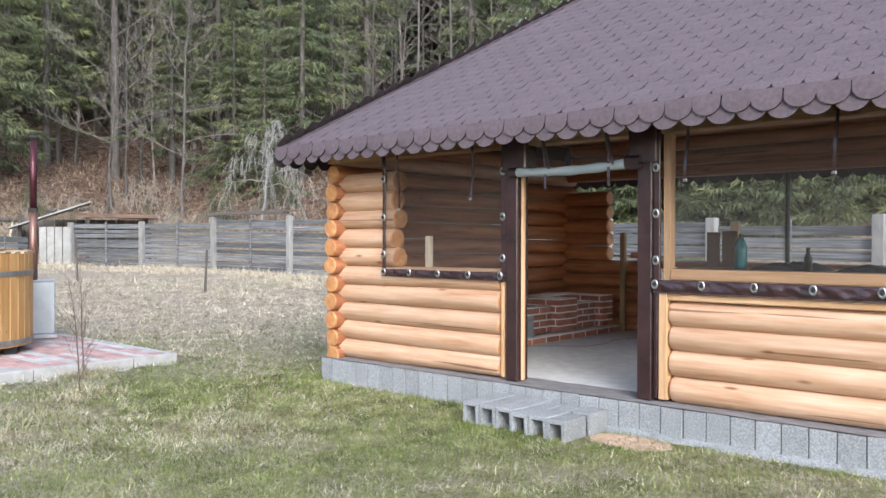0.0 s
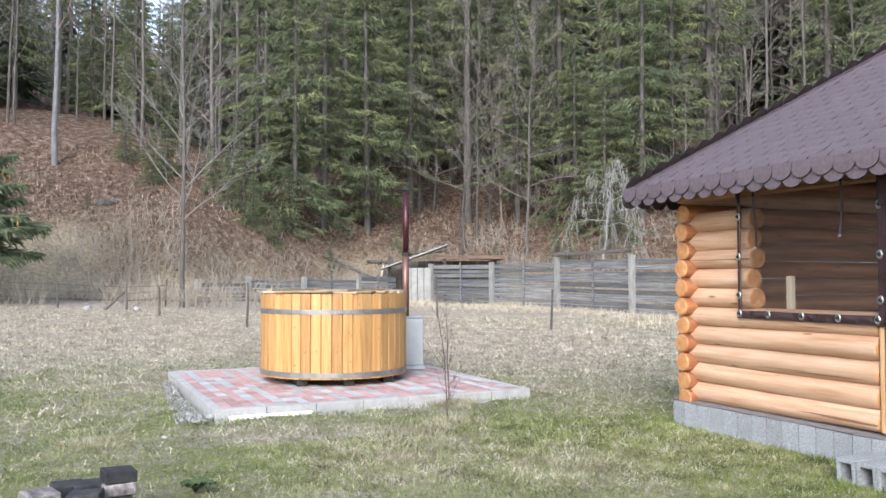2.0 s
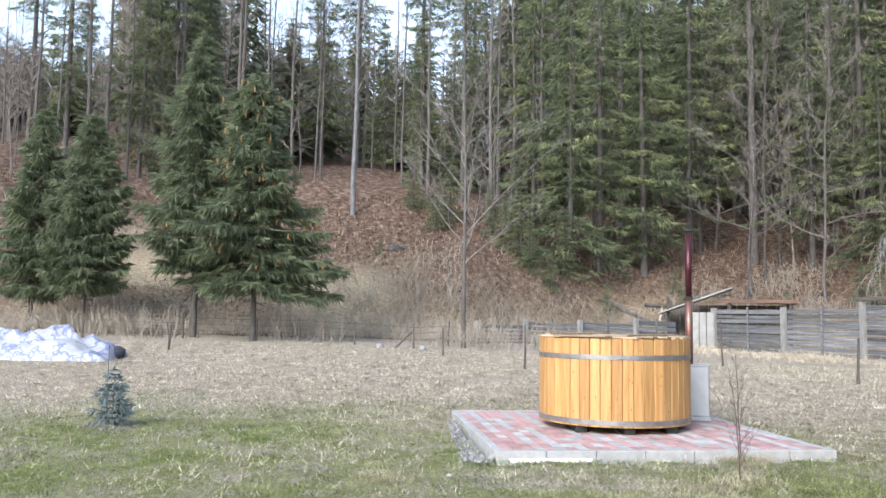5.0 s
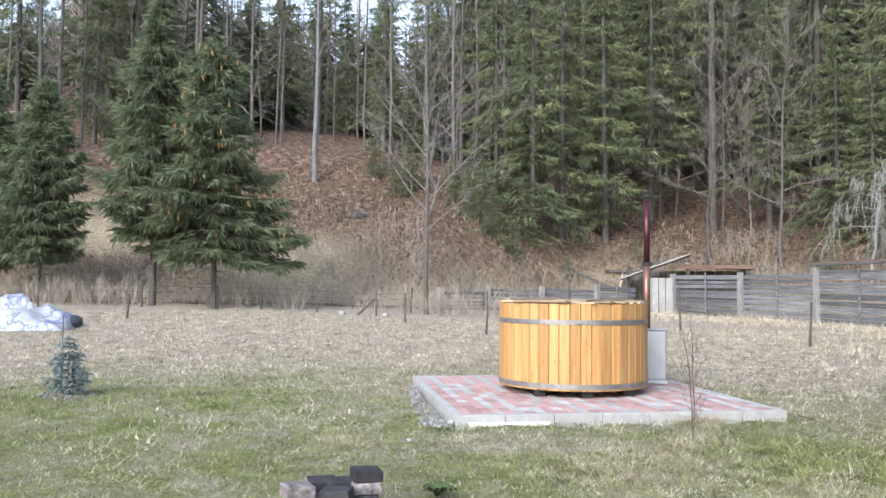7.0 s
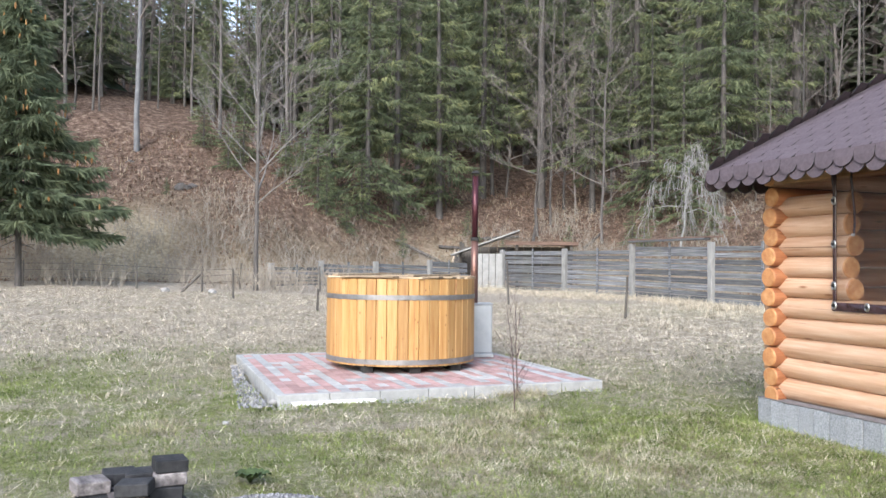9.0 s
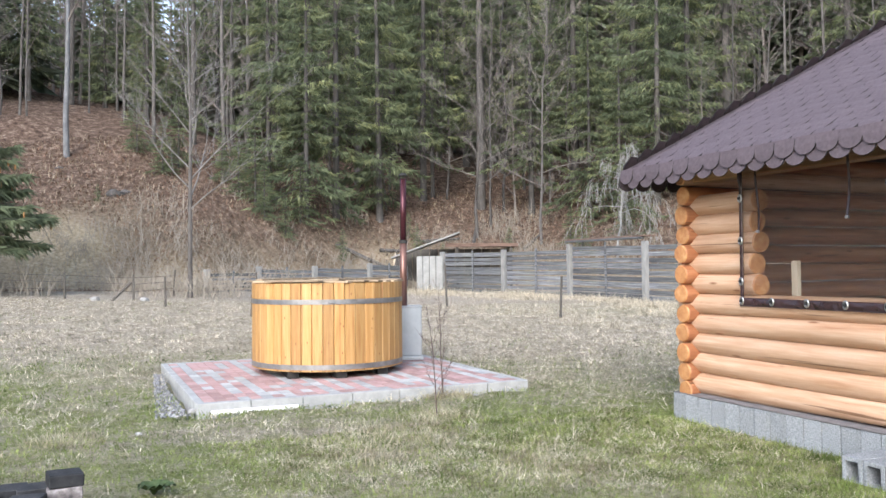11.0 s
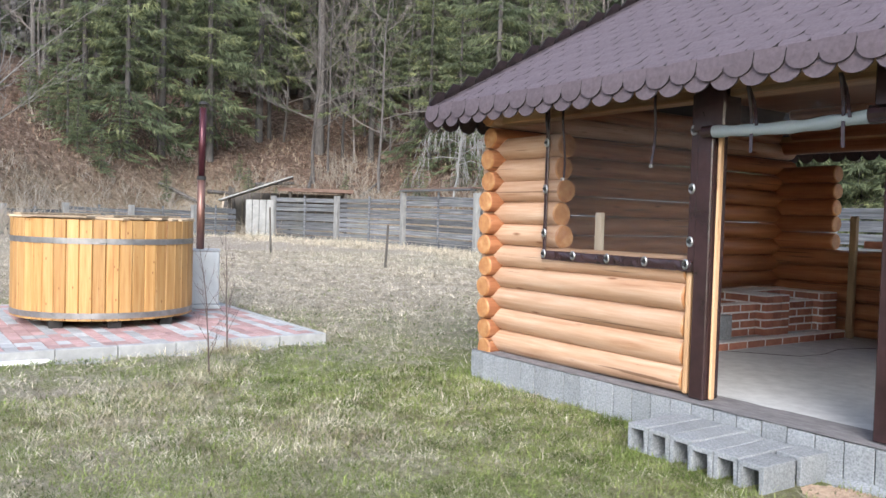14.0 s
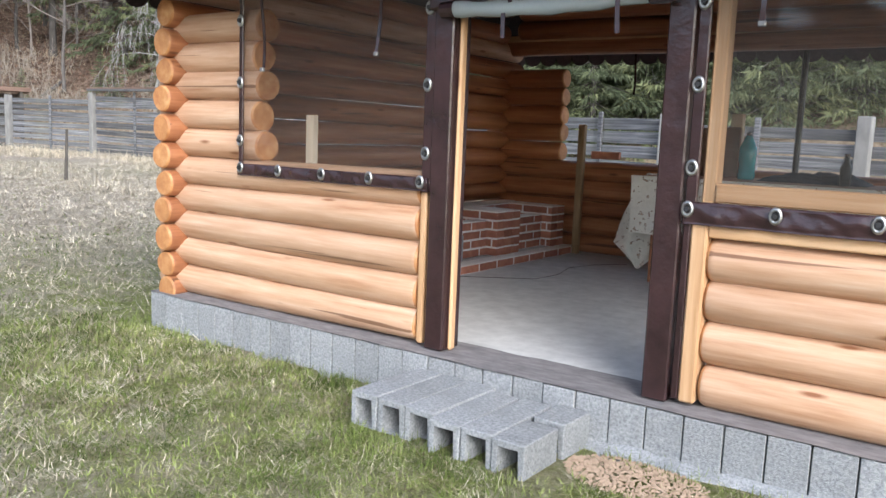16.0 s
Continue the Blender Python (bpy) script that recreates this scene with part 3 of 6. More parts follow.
part("vinyl_flap", box(1.945, 1.998, 0.07, 0.09, 0.94, 1.96, 0.004), VINYL, post_a)
part("top_wrap", box(1.97, 2.18, 0.045, 0.2, 1.74, 2.07, 0.01), VINYL, post_a)
post_b = front_post(3.06, "doorway post wrapped in loose dark brown vinyl with eyelets")
part("edge_strip", box(3.2, 3.262, 0.075, 0.19, FLOORZ + 0.01, 0.94, 0.008), TIMBER_UP, post_b, "yellow timber edging strip")
part("vinyl_flap", box(3.172, 3.215, 0.065, 0.085, 0.93, 1.96, 0.004), VINYL, post_b)
part("vinyl_flap", box(3.172, 3.198, 0.07, 0.09, FLOORZ + 0.02, 0.93, 0.004), VINYL, post_b)
part("top_wrap", box(3.0, 3.2, 0.045, 0.2, 1.74, 2.07, 0.01), VINYL, post_b)

window_2 = tagged(new("window_2"), "clear vinyl window in a yellow timber frame", "window", kind="structure")
part("window_frame", box(3.222, 3.273, 0.1, 0.17, 0.97, 1.93, 0.006), TIMBER_UP, window_2)
part("window_frame", box(5.36, 5.42, 0.1, 0.17, 0.97, 1.93, 0.006), TIMBER_UP, window_2)
part("window_sill", box(3.273, 5.36, 0.09, 0.14, 0.995, 1.065, 0.006), TIMBER, window_2)


def sheet(x0, x1, z0, z1, y, amp, seed, nx=26, nz=18):
    """A hanging plastic sheet with soft folds."""
    s = Soup()
    for b in range(nz + 1):
        for a in range(nx + 1):
            x, z = x0 + (x1 - x0) * a / nx, z0 + (z1 - z0) * b / nz
            s.v.append((x, y + amp * noise.noise(Vector((x * 3, z * 2, seed))), z))
    for b in range(nz):
        for a in range(nx):
            i = b * (nx + 1) + a
            s.f.append((i, i + 1, i + nx + 2, i + nx + 1))
    return s


def plastic(parent, *a):
    s = sheet(*a)
    ob = child(new("pane", mesh_of("pane", s.v, s.f, PLASTIC, smooth=True)), parent)
    ob.visible_shadow = False
    return ob


part("window_sill", box(3.262, 5.42, 0.08, 0.19, 0.866, 0.925, 0.006), TIMBER, window_2)
plastic(window_2, 3.24, 5.4, 1.0, 1.99, 0.085, 0.006, 3)
plastic_curtain = thing("vinyl_curtain", "clear vinyl curtain bordered with dark brown vinyl", "curtain", group="vinyl window curtains")
plastic(plastic_curtain, 0.74, 1.95, 0.99, 1.98, 0.068, 0.004, 8)


def eyelet():
    s = Soup()
    n, prof = 14, [(0.013, 0.0), (0.016, -0.006), (0.022, -0.007), (0.027, -0.003), (0.028, 0.002)]
    for r, d in prof:
        for k in range(n):
            w = 2 * math.pi * k / n
            s.v.append((r * 0.85 * math.cos(w), d, r * 1.15 * math.sin(w)))
    for a in range(len(prof) - 1):
        for k in range(n):
            i, j = a * n + k, a * n + (k + 1) % n
            s.f.append((i, j, j + n, i + n))
    return mesh_of("eyelet", s.v, s.f, STEEL, smooth=True)


def knob_mesh():
    bm = rod((0, 0.004, 0), (0, -0.016, 0), 0.012, 0.01, 10)
    me = bpy.data.meshes.new("turn_button")
    bm.to_mesh(me); bm.free()
    me.materials.append(BLACKPLASTIC)
    return me


EYELET, KNOB = eyelet(), knob_mesh()


def add_eyelet(parent, x, y, z):
    e = child(new("eyelet", EYELET), parent, pose(x, y, z))
    child(new("turn_button", KNOB), e)


def band(x0, x1, z0, z1, y, seed):
    """A puckered vinyl strip."""
    s = Soup()
    nx, nz = max(8, int((x1 - x0) * 75)), 8
    for side in (0, 1):
        for b in range(nz + 1):
            for a in range(nx + 1):
                x, z = x0 + (x1 - x0) * a / nx, z0 + (z1 - z0) * b / nz
                d = 0.011 * noise.noise(Vector((x * 15 + 12 * z, z * 20, seed))) + 0.004 * noise.noise(Vector((x * 42 + 25 * z, z * 30, seed))) + 0.006 * math.sin(b / nz * math.pi)
                s.v.append((x, y - d + (0.012 if side else 0), z))
    n = (nx + 1) * (nz + 1)
    for side in (0, 1):
        for b in range(nz):
            for a in range(nx):
                i = side * n + b * (nx + 1) + a
                q = (i, i + 1, i + nx + 2, i + nx + 1)
                s.f.append(q if not side else q[::-1])
    for b in range(nz):
        for a in (0, nx):
            i = b * (nx + 1) + a
            s.f.append((i, i + nx + 1, i + nx + 1 + n, i + n))
    for a in range(nx):
        for b in (0, nz):
            i = b * (nx + 1) + a
            s.f.append((i, i + 1, i + 1 + n, i + n))
    return mesh_of("border", s.v, s.f, VINYL, smooth=True)


child(new("border", band(0.715, 2.0, 0.945, 1.007, 0.055, 1.0)), plastic_curtain)
part("side_border", box(0.72, 0.75, 0.052, 0.064, 1.0, 2.0, 0.003), VINYL, plastic_curtain)
for x in (0.74, 1.03, 1.34, 1.65, 1.955):
    add_eyelet(plastic_curtain, x, 0.046, 0.985)
for z in (1.13, 1.435, 1.755):
    add_eyelet(plastic_curtain, 0.735, 0.048, z)
for z in (1.115, 1.42, 1.755):
    add_eyelet(post_a, 1.965, 0.066, z)
curtain_b = thing("vinyl_curtain", "wide clear vinyl curtain with a puckered brown border", "curtain", group="vinyl window curtains")
child(new("border", band(3.17, 5.45, 0.912, 0.995, 0.058, 2.0)), curtain_b)
for x in (3.19, 3.5, 3.82, 4.15, 4.5, 4.85, 5.2):
    add_eyelet(curtain_b, x, 0.048, 0.967)
for z in (1.118, 1.418, 1.71):
    add_eyelet(post_b, 3.19, 0.06, z)

# rolled-up door curtain
roll = thing("rolled_door_curtain", "rolled-up clear vinyl door curtain tied under the header", "curtain")
sr = Soup()
pts = [Vector((2.1 + 0.98 * k / 14, 0.03 + 0.004 * math.sin(k), 1.735 + 0.016 * k / 14 - 0.02 * math.sin(math.pi * k / 14))) for k in range(15)]
sr.tube(pts, [0.034 + 0.004 * math.sin(k * 2.1) for k in range(15)], 12)
child(new("roll", mesh_of("roll", sr.v, sr.f, PLASTIC_ROLL, smooth=True)), roll)
part("end_cap", rod((2.06, 0.03, 1.733), (2.13, 0.03, 1.735), 0.036, 0.037, 12), VINYL, roll)
part("end_cap", rod((3.0, 0.03, 1.75), (3.1, 0.03, 1.75), 0.046, 0.046, 12), VINYL, roll)
pl = sheet(2.16, 3.02, 1.75, 1.96, 0.07, 0.006, 4, 14, 6)
ob = child(new("hanging_sheet", mesh_of("hanging_sheet", pl.v, pl.f, PLASTIC, smooth=True)), roll)
ob.visible_shadow = False


def strap(x, z0, z1, lean=0.0, y=0.02, buckle=True):
    t = thing("hanging_strap", "narrow dark brown tie strap hanging from the eaves", "strap", group="tie straps")
    s = Soup()
    for k in range(7):
        f = k / 6
        xx, zz, yy = x + lean * f, z1 + (z0 - z1) * f, y - 0.012 * math.sin(f * 5 + x)
        s.v += [(xx - 0.009, yy, zz), (xx + 0.009, yy, zz), (xx + 0.009, yy + 0.004, zz), (xx - 0.009, yy + 0.004, zz)]
    for k in range(6):
        for a in range(4):
            i, j = 4 * k + a, 4 * k + (a + 1) % 4
            s.f.append((i, j, j + 4, i + 4))
    s.f += [(0, 1, 2, 3), (27, 26, 25, 24)]
    child(new("band", mesh_of("band", s.v, s.f, VINYL)), t)
    if buckle:
        part("buckle", box(x + lean - 0.013, x + lean + 0.013, y - 0.012, y + 0.006, z0 - 0.014, z0 + 0.006, 0.003), HOOP, t, "small dull steel buckle")


strap(0.735, 1.72, 1.98, 0.0, 0.045, False)
strap(0.93, 1.5, 1.98, 0.01)
strap(1.72, 1.56, 1.98, -0.02)
for x in (2.36, 2.86):
    strap(x, 1.6, 1.96, 0.035, -0.005, False)
    strap(x, 1.74, 1.96, 0.06, 0.0, False)
strap(3.42, 1.62, 1.98, -0.015)
strap(4.28, 1.62, 1.98, -0.015)

# roof: hipped, round-cut shingles
RO, RZ, SL = 0.27, 2.035, 0.722
X0, X1, Y0, Y1 = -RO, 6.37, -RO, 4.15
HALF = (Y1 - Y0) / 2
ZR, YM = RZ + HALF * SL, (Y0 + Y1) / 2
roof = tagged(new("roof"), "hipped roof of plum-brown round-cut bitumen shingles", "roof", kind="structure")
core = Soup()
lo = [(X0, Y0, RZ), (X1, Y0, RZ), (X1, Y1, RZ), (X0, Y1, RZ), (X0 + HALF, YM, ZR), (X1 - HALF, YM, ZR)]
core.v = lo + [(x, y, z - 0.05) for x, y, z in lo]
core.f = [(0, 1, 5, 4), (1, 2, 5), (2, 3, 4, 5), (3, 0, 4), (7, 6, 10, 11), (8, 7, 11), (9, 8, 11, 10), (6, 9, 10), (0, 6, 7, 1), (1, 7, 8, 2), (2, 8, 9, 3), (3, 9, 6, 0)]
child(new("decking", mesh_of("decking", core.v, core.f, UNDERLAY)), roof)
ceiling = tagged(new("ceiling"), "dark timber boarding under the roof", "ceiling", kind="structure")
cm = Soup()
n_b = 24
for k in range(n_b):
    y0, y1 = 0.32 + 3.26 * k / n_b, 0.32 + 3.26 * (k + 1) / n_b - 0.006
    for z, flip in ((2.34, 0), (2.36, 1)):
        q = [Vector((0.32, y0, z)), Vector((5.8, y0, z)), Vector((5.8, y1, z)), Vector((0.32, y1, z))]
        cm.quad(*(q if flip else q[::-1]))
cob = child(new("boarding", mesh_of("boarding", cm.v, cm.f, LOG_STAIN_SHADE)), ceiling)

TW, TE = 0.168, 0.1


def scallop(w, h, thick):
    """One tile: flat top, round bottom, hanging along -y of its own plane; z is outward."""
    r = w / 2 * 0.985
    pts = [(-r, h), (-r, 0.0)] + [(-r * math.cos(math.pi * k / 8), -0.78 * r * math.sin(math.pi * k / 8)) for k in range(1, 8)] + [(r, 0.0), (r, h)]
    n = len(pts)
    v = [(x, y, thick if y < h else 0.001) for x, y in pts] + [(x, y, -0.001) for x, y in pts]
    f = [tuple(range(n))] + [(k, k + n, (k + 1) % n + n, (k + 1) % n) for k in range(n)]
    return v, f


def slope_frame(axis):
    """Origin at the eave's left end, along-eave and up-slope directions, seen from outside."""
    c = math.sqrt(1 + SL * SL)
    if axis == "front":
        return Vector((X0, Y0, RZ)), Vector((1, 0, 0)), Vector((0, 1, SL)) / c, X1 - X0
    if axis == "left":
        return Vector((X0, Y1, RZ)), Vector((0, -1, 0)), Vector((1, 0, SL)) / c, Y1 - Y0
    if axis == "right":
        return Vector((X1, Y0, RZ)), Vector((0, 1, 0)), Vector((-1, 0, SL)) / c, Y1 - Y0
    return Vector((X1, Y1, RZ)), Vector((-1, 0, 0)), Vector((0, -1, SL)) / c, X1 - X0


TV, TF = scallop(TW, 0.12, 0.017)
TILE = mesh_of("shingle", TV, TF, [SHINGLE, CUT], index=[0] + [1] * (len(TF) - 1))
RR = random.Random(8)


def shingles(axis, singles):
    o, ax, up, length = slope_frame(axis)
    out = ax.cross(up)
    slant = HALF * math.sqrt(1 + SL * SL)
    rest, made = Soup(), 0
    rows, edge = int(slant / TE), 0.02
    for r in range(rows + 1):
        d = r * TE + 0.075
        inset = (d - 0.06) / slant * HALF
        a = (r % 2) * TW / 2
        while a < length + TW / 2:
            if inset + edge < a < length - inset - edge:
                m = Matrix((ax, up, out)).transposed().to_4x4()
                m.translation = o + ax * a + up * d + out * (0.006 + RR.uniform(0, 0.003))
                m = m @ pose(0, 0, 0, 4.0, 0, RR.uniform(-0.7, 0.7))
                if made < singles and 0.0 < a < 4.6:
                    child(new("shingle", TILE), roof, m)
                    made += 1
                else:
                    b = len(rest.v)
                    rest.v += [m @ Vector(v) for v in TV]
                    rest.f += [tuple(i + b for i in f) for f in TF]
            a += TW
    if rest.v:
        tagged(child(new("shingles", mesh_of("shingles", rest.v, rest.f, [SHINGLE_J, CUT], index=[0 if len(f) > 4 else 1 for f in rest.f])), roof), kind="stuff")
    # two scalloped rows hanging from the eave's crease
    fr = Soup()
    for off, drop, back in ((0.0, 0.0, 0.014), (TW / 2, -0.05, 0.0)):
        a = off + TW / 2
        while a < length:
            m = Matrix((ax, up, out)).transposed().to_4x4() @ pose(0, 0, 0, 50, 0, 0)
            m.translation = o + ax * a + up * -0.01
            m = m @ pose(RR.uniform(-0.003, 0.003), -0.022 + drop + RR.uniform(-0.004, 0.004), back, RR.uniform(-2, 2), 0, RR.uniform(-1, 1))
            b = len(fr.v)
            fr.v += [m @ Vector((v[0], v[1] * 0.5 if v[1] > 0 else v[1], v[2] * 0.5)) for v in TV]
            fr.f += [tuple(i + b for i in f) for f in TF]
            a += TW
    tagged(child(new("eave_apron", mesh_of("eave_apron", fr.v, fr.f, [SHINGLE_J, CUT], index=[0 if len(f) > 4 else 1 for f in fr.f])), roof), kind="stuff")


# plinth of blocks, felt strip and slab
plinth = tagged(new("plinth"), "low plinth of grey concrete blocks set on edge", "plinth", kind="structure")
part("core", box(0.07, 6.2, 0.07, 3.9, -0.3, 0.2), FLOORC, plinth)
floor = tagged(new("floor"), "bare troweled grey concrete floor", "floor", kind="structure")
part("slab", box(0.06, 6.2, 0.24, 3.85, 0.2, FLOORZ - 0.003), FLOORC, floor)
felt = Soup()
nx = 120
for k in range(nx + 1):
    x = -0.0 + 6.25 * k / nx
    w = 0.012 * noise.noise(Vector((x * 4, 1, 0)))
    felt.v += [(x, 0.004 + w, 0.206), (x, -0.004 + w, 0.2105 + 0.3 * w), (x, 0.27 + 2 * w, 0.2215 + 0.003 * noise.noise(Vector((x * 9, 3, 0))))]
for k in range(nx):
    felt.f += [(3 * k, 3 * k + 3, 3 * k + 4, 3 * k + 1), (3 * k + 1, 3 * k + 4, 3 * k + 5, 3 * k + 2)]
child(new("felt_strip", mesh_of("felt_strip", felt.v, felt.f, FELT)), plinth)

# brick barbecue base along the left wall
barbecue = thing("brick_barbecue_base", "unfinished low red brick barbecue base with white joints", "barbecue")
BRX, BRY, BRZ, JT = 0.235, 0.112, 0.058, 0.0115


def brick_mesh(name, lx, ly, lz, mat):
    bm = box(-lx / 2, lx / 2, -ly / 2, ly / 2, -lz / 2, lz / 2, 0.004)
    me = bpy.data.meshes.new(name)
    bm.to_mesh(me); bm.free()
    me.materials.append(mat)
    return me


BRICK_L, BRICK_H = brick_mesh("brick", BRX, BRY, BRZ, BRICK), brick_mesh("brick", BRY, BRY, BRZ, BRICK)
BR = random.Random(3)


def brick_run(x0, y0, x1, y1, z0, courses, turn):
    """A run of bricks one thick from one end to the other, with mortar set back between."""
    d = Vector((x1 - x0, y1 - y0, 0))
    length = d.length
    d.normalize()
    ang = math.degrees(math.atan2(d.y, d.x))
    for c in range(courses):
        s, z = 0.0, z0 + (BRZ + JT) * c + BRZ / 2
        first = BRY if (c + turn) % 2 else BRX
        while s < length - 0.03:
            w = first if s == 0 else BRX
            w = min(w, length - s)
            me = BRICK_L if w > 0.2 else BRICK_H
            ob = child(new("brick", me), barbecue, pose(x0 + d.x * (s + w / 2), y0 + d.y * (s + w / 2), z, 0, 0, ang + BR.uniform(-0.4, 0.4)))
            ob.scale.x = w / (BRX if me is BRICK_L else BRY)
            s += w + JT
    n = Vector((-d.y, d.x, 0)) * (BRY / 2 - 0.006)
    bm = box(0.003, length - 0.003, -BRY / 2 + 0.002, BRY / 2 - 0.002, z0, z0 + (BRZ + JT) * courses - 0.004)
    part("mortar", bm, MORTAR, barbecue, m=pose(x0, y0, 0, 0, 0, ang))


ZB = FLOORZ
brick_run(0.93, 1.6, 0.93, 3.62, ZB, 1, 0)
part("hearth_fill", box(0.24, 0.872, 1.6, 3.62, ZB, ZB + 0.06), FLOORC, barbecue)
Z2 = ZB + BRZ + JT
brick_run(0.3, 1.6, 0.3, 3.62, Z2, 5, 1)
brick_run(0.37, 1.66, 0.86, 1.66, Z2, 5, 0)
for yy in (2.5, 2.62, 2.74):
    brick_run(0.37, yy, 0.9, yy, Z2, 5, int(yy * 10) % 2)
for yy in (3.38, 3.5):
    brick_run(0.37, yy, 0.9, yy, Z2, 5, int(yy * 100) % 2)
brick_run(0.76, 1.73, 0.76, 2.43, Z2, 4, 1)
brick_run(0.76, 2.81, 0.76, 3.31, Z2, 4, 0)
brick_run(0.42, 1.73, 0.42, 3.31, Z2, 5, 1)
part("grey_block", box(0.83, 0.91, 1.8, 1.98, Z2, Z2 + 0.2, 0.006), BLOCK, barbecue, "grey concrete block")

prop = thing("prop_board", "upright weathered grey timber prop against the log wall", "post")
part("board", box(0.99, 1.05, 3.55, 3.6, FLOORZ, 1.34, 0.004), material("dark_oiled_prop", [(0.3, (0.16, 0.1, 0.055)), (0.7, (0.3, 0.21, 0.12))], (12, 12, 2), rough=0.8), prop)
pale = thing("pale_board", "short raw pale board standing in the window", "board", pose(1.02, 0.3, 0.0))
part("board", box(-0.025, 0.03, -0.02, 0.02, FLOORZ, 1.28, 0.003), PALEWOOD, pale)
sillbrick = thing("spare_brick", "single brick lying on the log sill", "brick", pose(1.18, YB - 0.01, 1.06 + 0.02, 0, 0, 15))
part("body", box(-0.12, 0.12, -0.055, 0.055, -0.03, 0.035, 0.004), BRICK, sillbrick)

# table with oilcloth and things on it
table = thing("work_table", "long wooden table covered in floral oilcloth", "table")
part("tabletop", box(1.95, 4.9, 2.55, 3.45, 0.93, 0.975, 0.005), LOG_STAIN_SHADE, table)
for x in (2.05, 4.75):
    for y in (2.65, 3.35):
        part("leg", box(x, x + 0.07, y, y + 0.07, FLOORZ, 0.93, 0.004), LOG_STAIN_SHADE, table)
part("apron", box(2.0, 4.85, 2.56, 2.59, 0.9, 0.93, 0.003), LOG_STAIN_SHADE, table)
cl = Soup()
nx, nz = 60, 14
for b in range(nz + 1):
    for a in range(nx + 1):
        x, z = 1.93 + 2.9 * a / nx, 0.978 - 0.4 * b / nz
        fold = 0.025 * b / nz * math.sin(x * 17) + 0.01 * noise.noise(Vector((x * 5, z * 5, 2)))
        cl.v.append((x, 2.54 + fold - 0.01, z))
for b in range(nz):
    for a in range(nx):
        i = b * (nx + 1) + a
        cl.f.append((i, i + nx + 1, i + nx + 2, i + 1))
oil = thing("oilcloth", "cream floral oilcloth hanging over the table edge", "tablecloth")
child(new("drape", mesh_of("drape", cl.v, cl.f, CLOTH, smooth=True)), oil)
cn = Soup()
nx, nz = 14, 20
for b in range(nz + 1):
    for a in range(nx + 1):
        f, g = a / nx, b / nz
        half = 0.05 + 0.16 * math.sin(min(1.0, g / 0.75) * math.pi / 2) if g < 0.75 else 0.21 * (1 - (g - 0.75) / 0.25) + 0.01
        cn.v.append((1.9 - 0.08 * g + (f - 0.55) * 2 * half + 0.05, 2.9 + 0.03 * math.sin(f * 9 + g * 3) + 0.02 * g, 0.985 - 0.72 * g))
for b in range(nz):
    for a in range(nx):
        i = b * (nx + 1) + a
        cn.f.append((i, i + nx + 1, i + nx + 2, i + 1))
corner = thing("oilcloth_corner", "loose corner of floral oilcloth hanging from the table end", "tablecloth")
child(new("drape", mesh_of("drape", cn.v, cn.f, CLOTH, smooth=True)), corner)


def lathe(profile, seg=14):
    s = Soup()
    for r, z in profile:
        for k in range(seg):
            w = 2 * math.pi * k / seg
            s.v.append((r * math.cos(w), r * math.sin(w), z))
    for a in range(len(profile) - 1):
        for k in range(seg):
            i, j = a * seg + k, a * seg + (k + 1) % seg
            s.f.append((i, j, j + seg, i + seg))
    s.f.append(tuple(range(seg))[::-1])
    s.f.append(tuple(range((len(profile) - 1) * seg, len(profile) * seg)))
    return s


TZ = 0.975
bottle = thing("plastic_bottle", "large teal plastic drink bottle on the table", "bottle", pose(2.55, 3.1, TZ))
s = lathe([(0.055, 0), (0.06, 0.02), (0.055, 0.1), (0.06, 0.13), (0.06, 0.22), (0.03, 0.29), (0.018, 0.31)])
child(new("body", mesh_of("body", s.v, s.f, TEAL, smooth=True)), bottle)
part("cap", rod((0, 0, 0.31), (0, 0, 0.335), 0.02, 0.019, 12), BLACKPLASTIC, bottle)
flask = thing("dark_bottle", "small black bottle standing on the table", "bottle", pose(3.22, 2.95, TZ))
s = lathe([(0.035, 0), (0.037, 0.12), (0.02, 0.15), (0.016, 0.19)])
child(new("body", mesh_of("body", s.v, s.f, BLACKPLASTIC, smooth=True)), flask)
part("cap", rod((0, 0, 0.19), (0, 0, 0.21), 0.018, 0.018, 10), VINYL, flask)


def heap_cloth(name, label, cat, mat, cx, cy, z, lx, ly, h, seed):
    s = Soup()
    n = 30
    for b in range(n + 1):
        for a in range(n + 1):
            u, v = 2 * a / n - 1, 2 * b / n - 1
            e = max(0, 1 - u * u) * max(0, 1 - v * v)
            s.v.append((cx + u * lx / 2, cy + v * ly / 2, z + h * e ** 0.5 * (0.65 + 0.5 * noise.noise(Vector((u * 2.3, v * 2.3, seed))) + 0.22 * noise.noise(Vector((u * 7, v * 7, seed))))))
    for b in range(n):
        for a in range(n):
            i = b * (n + 1) + a
            s.f.append((i, i + 1, i + n + 2, i + n + 1))
    t = thing(name, label, cat)
    child(new("cloth", mesh_of("cloth", s.v, s.f, mat, smooth=True)), t)
    return t


heap_cloth("work_jacket", "crumpled dark navy work clothes on the table", "clothes", SACK, 3.0, 3.15, TZ, 0.7, 0.35, 0.09, 4)
heap_cloth("work_jacket", "crumpled dark cloth lying on the table", "clothes", SACK, 3.75, 3.0, TZ, 0.55, 0.3, 0.08, 9)
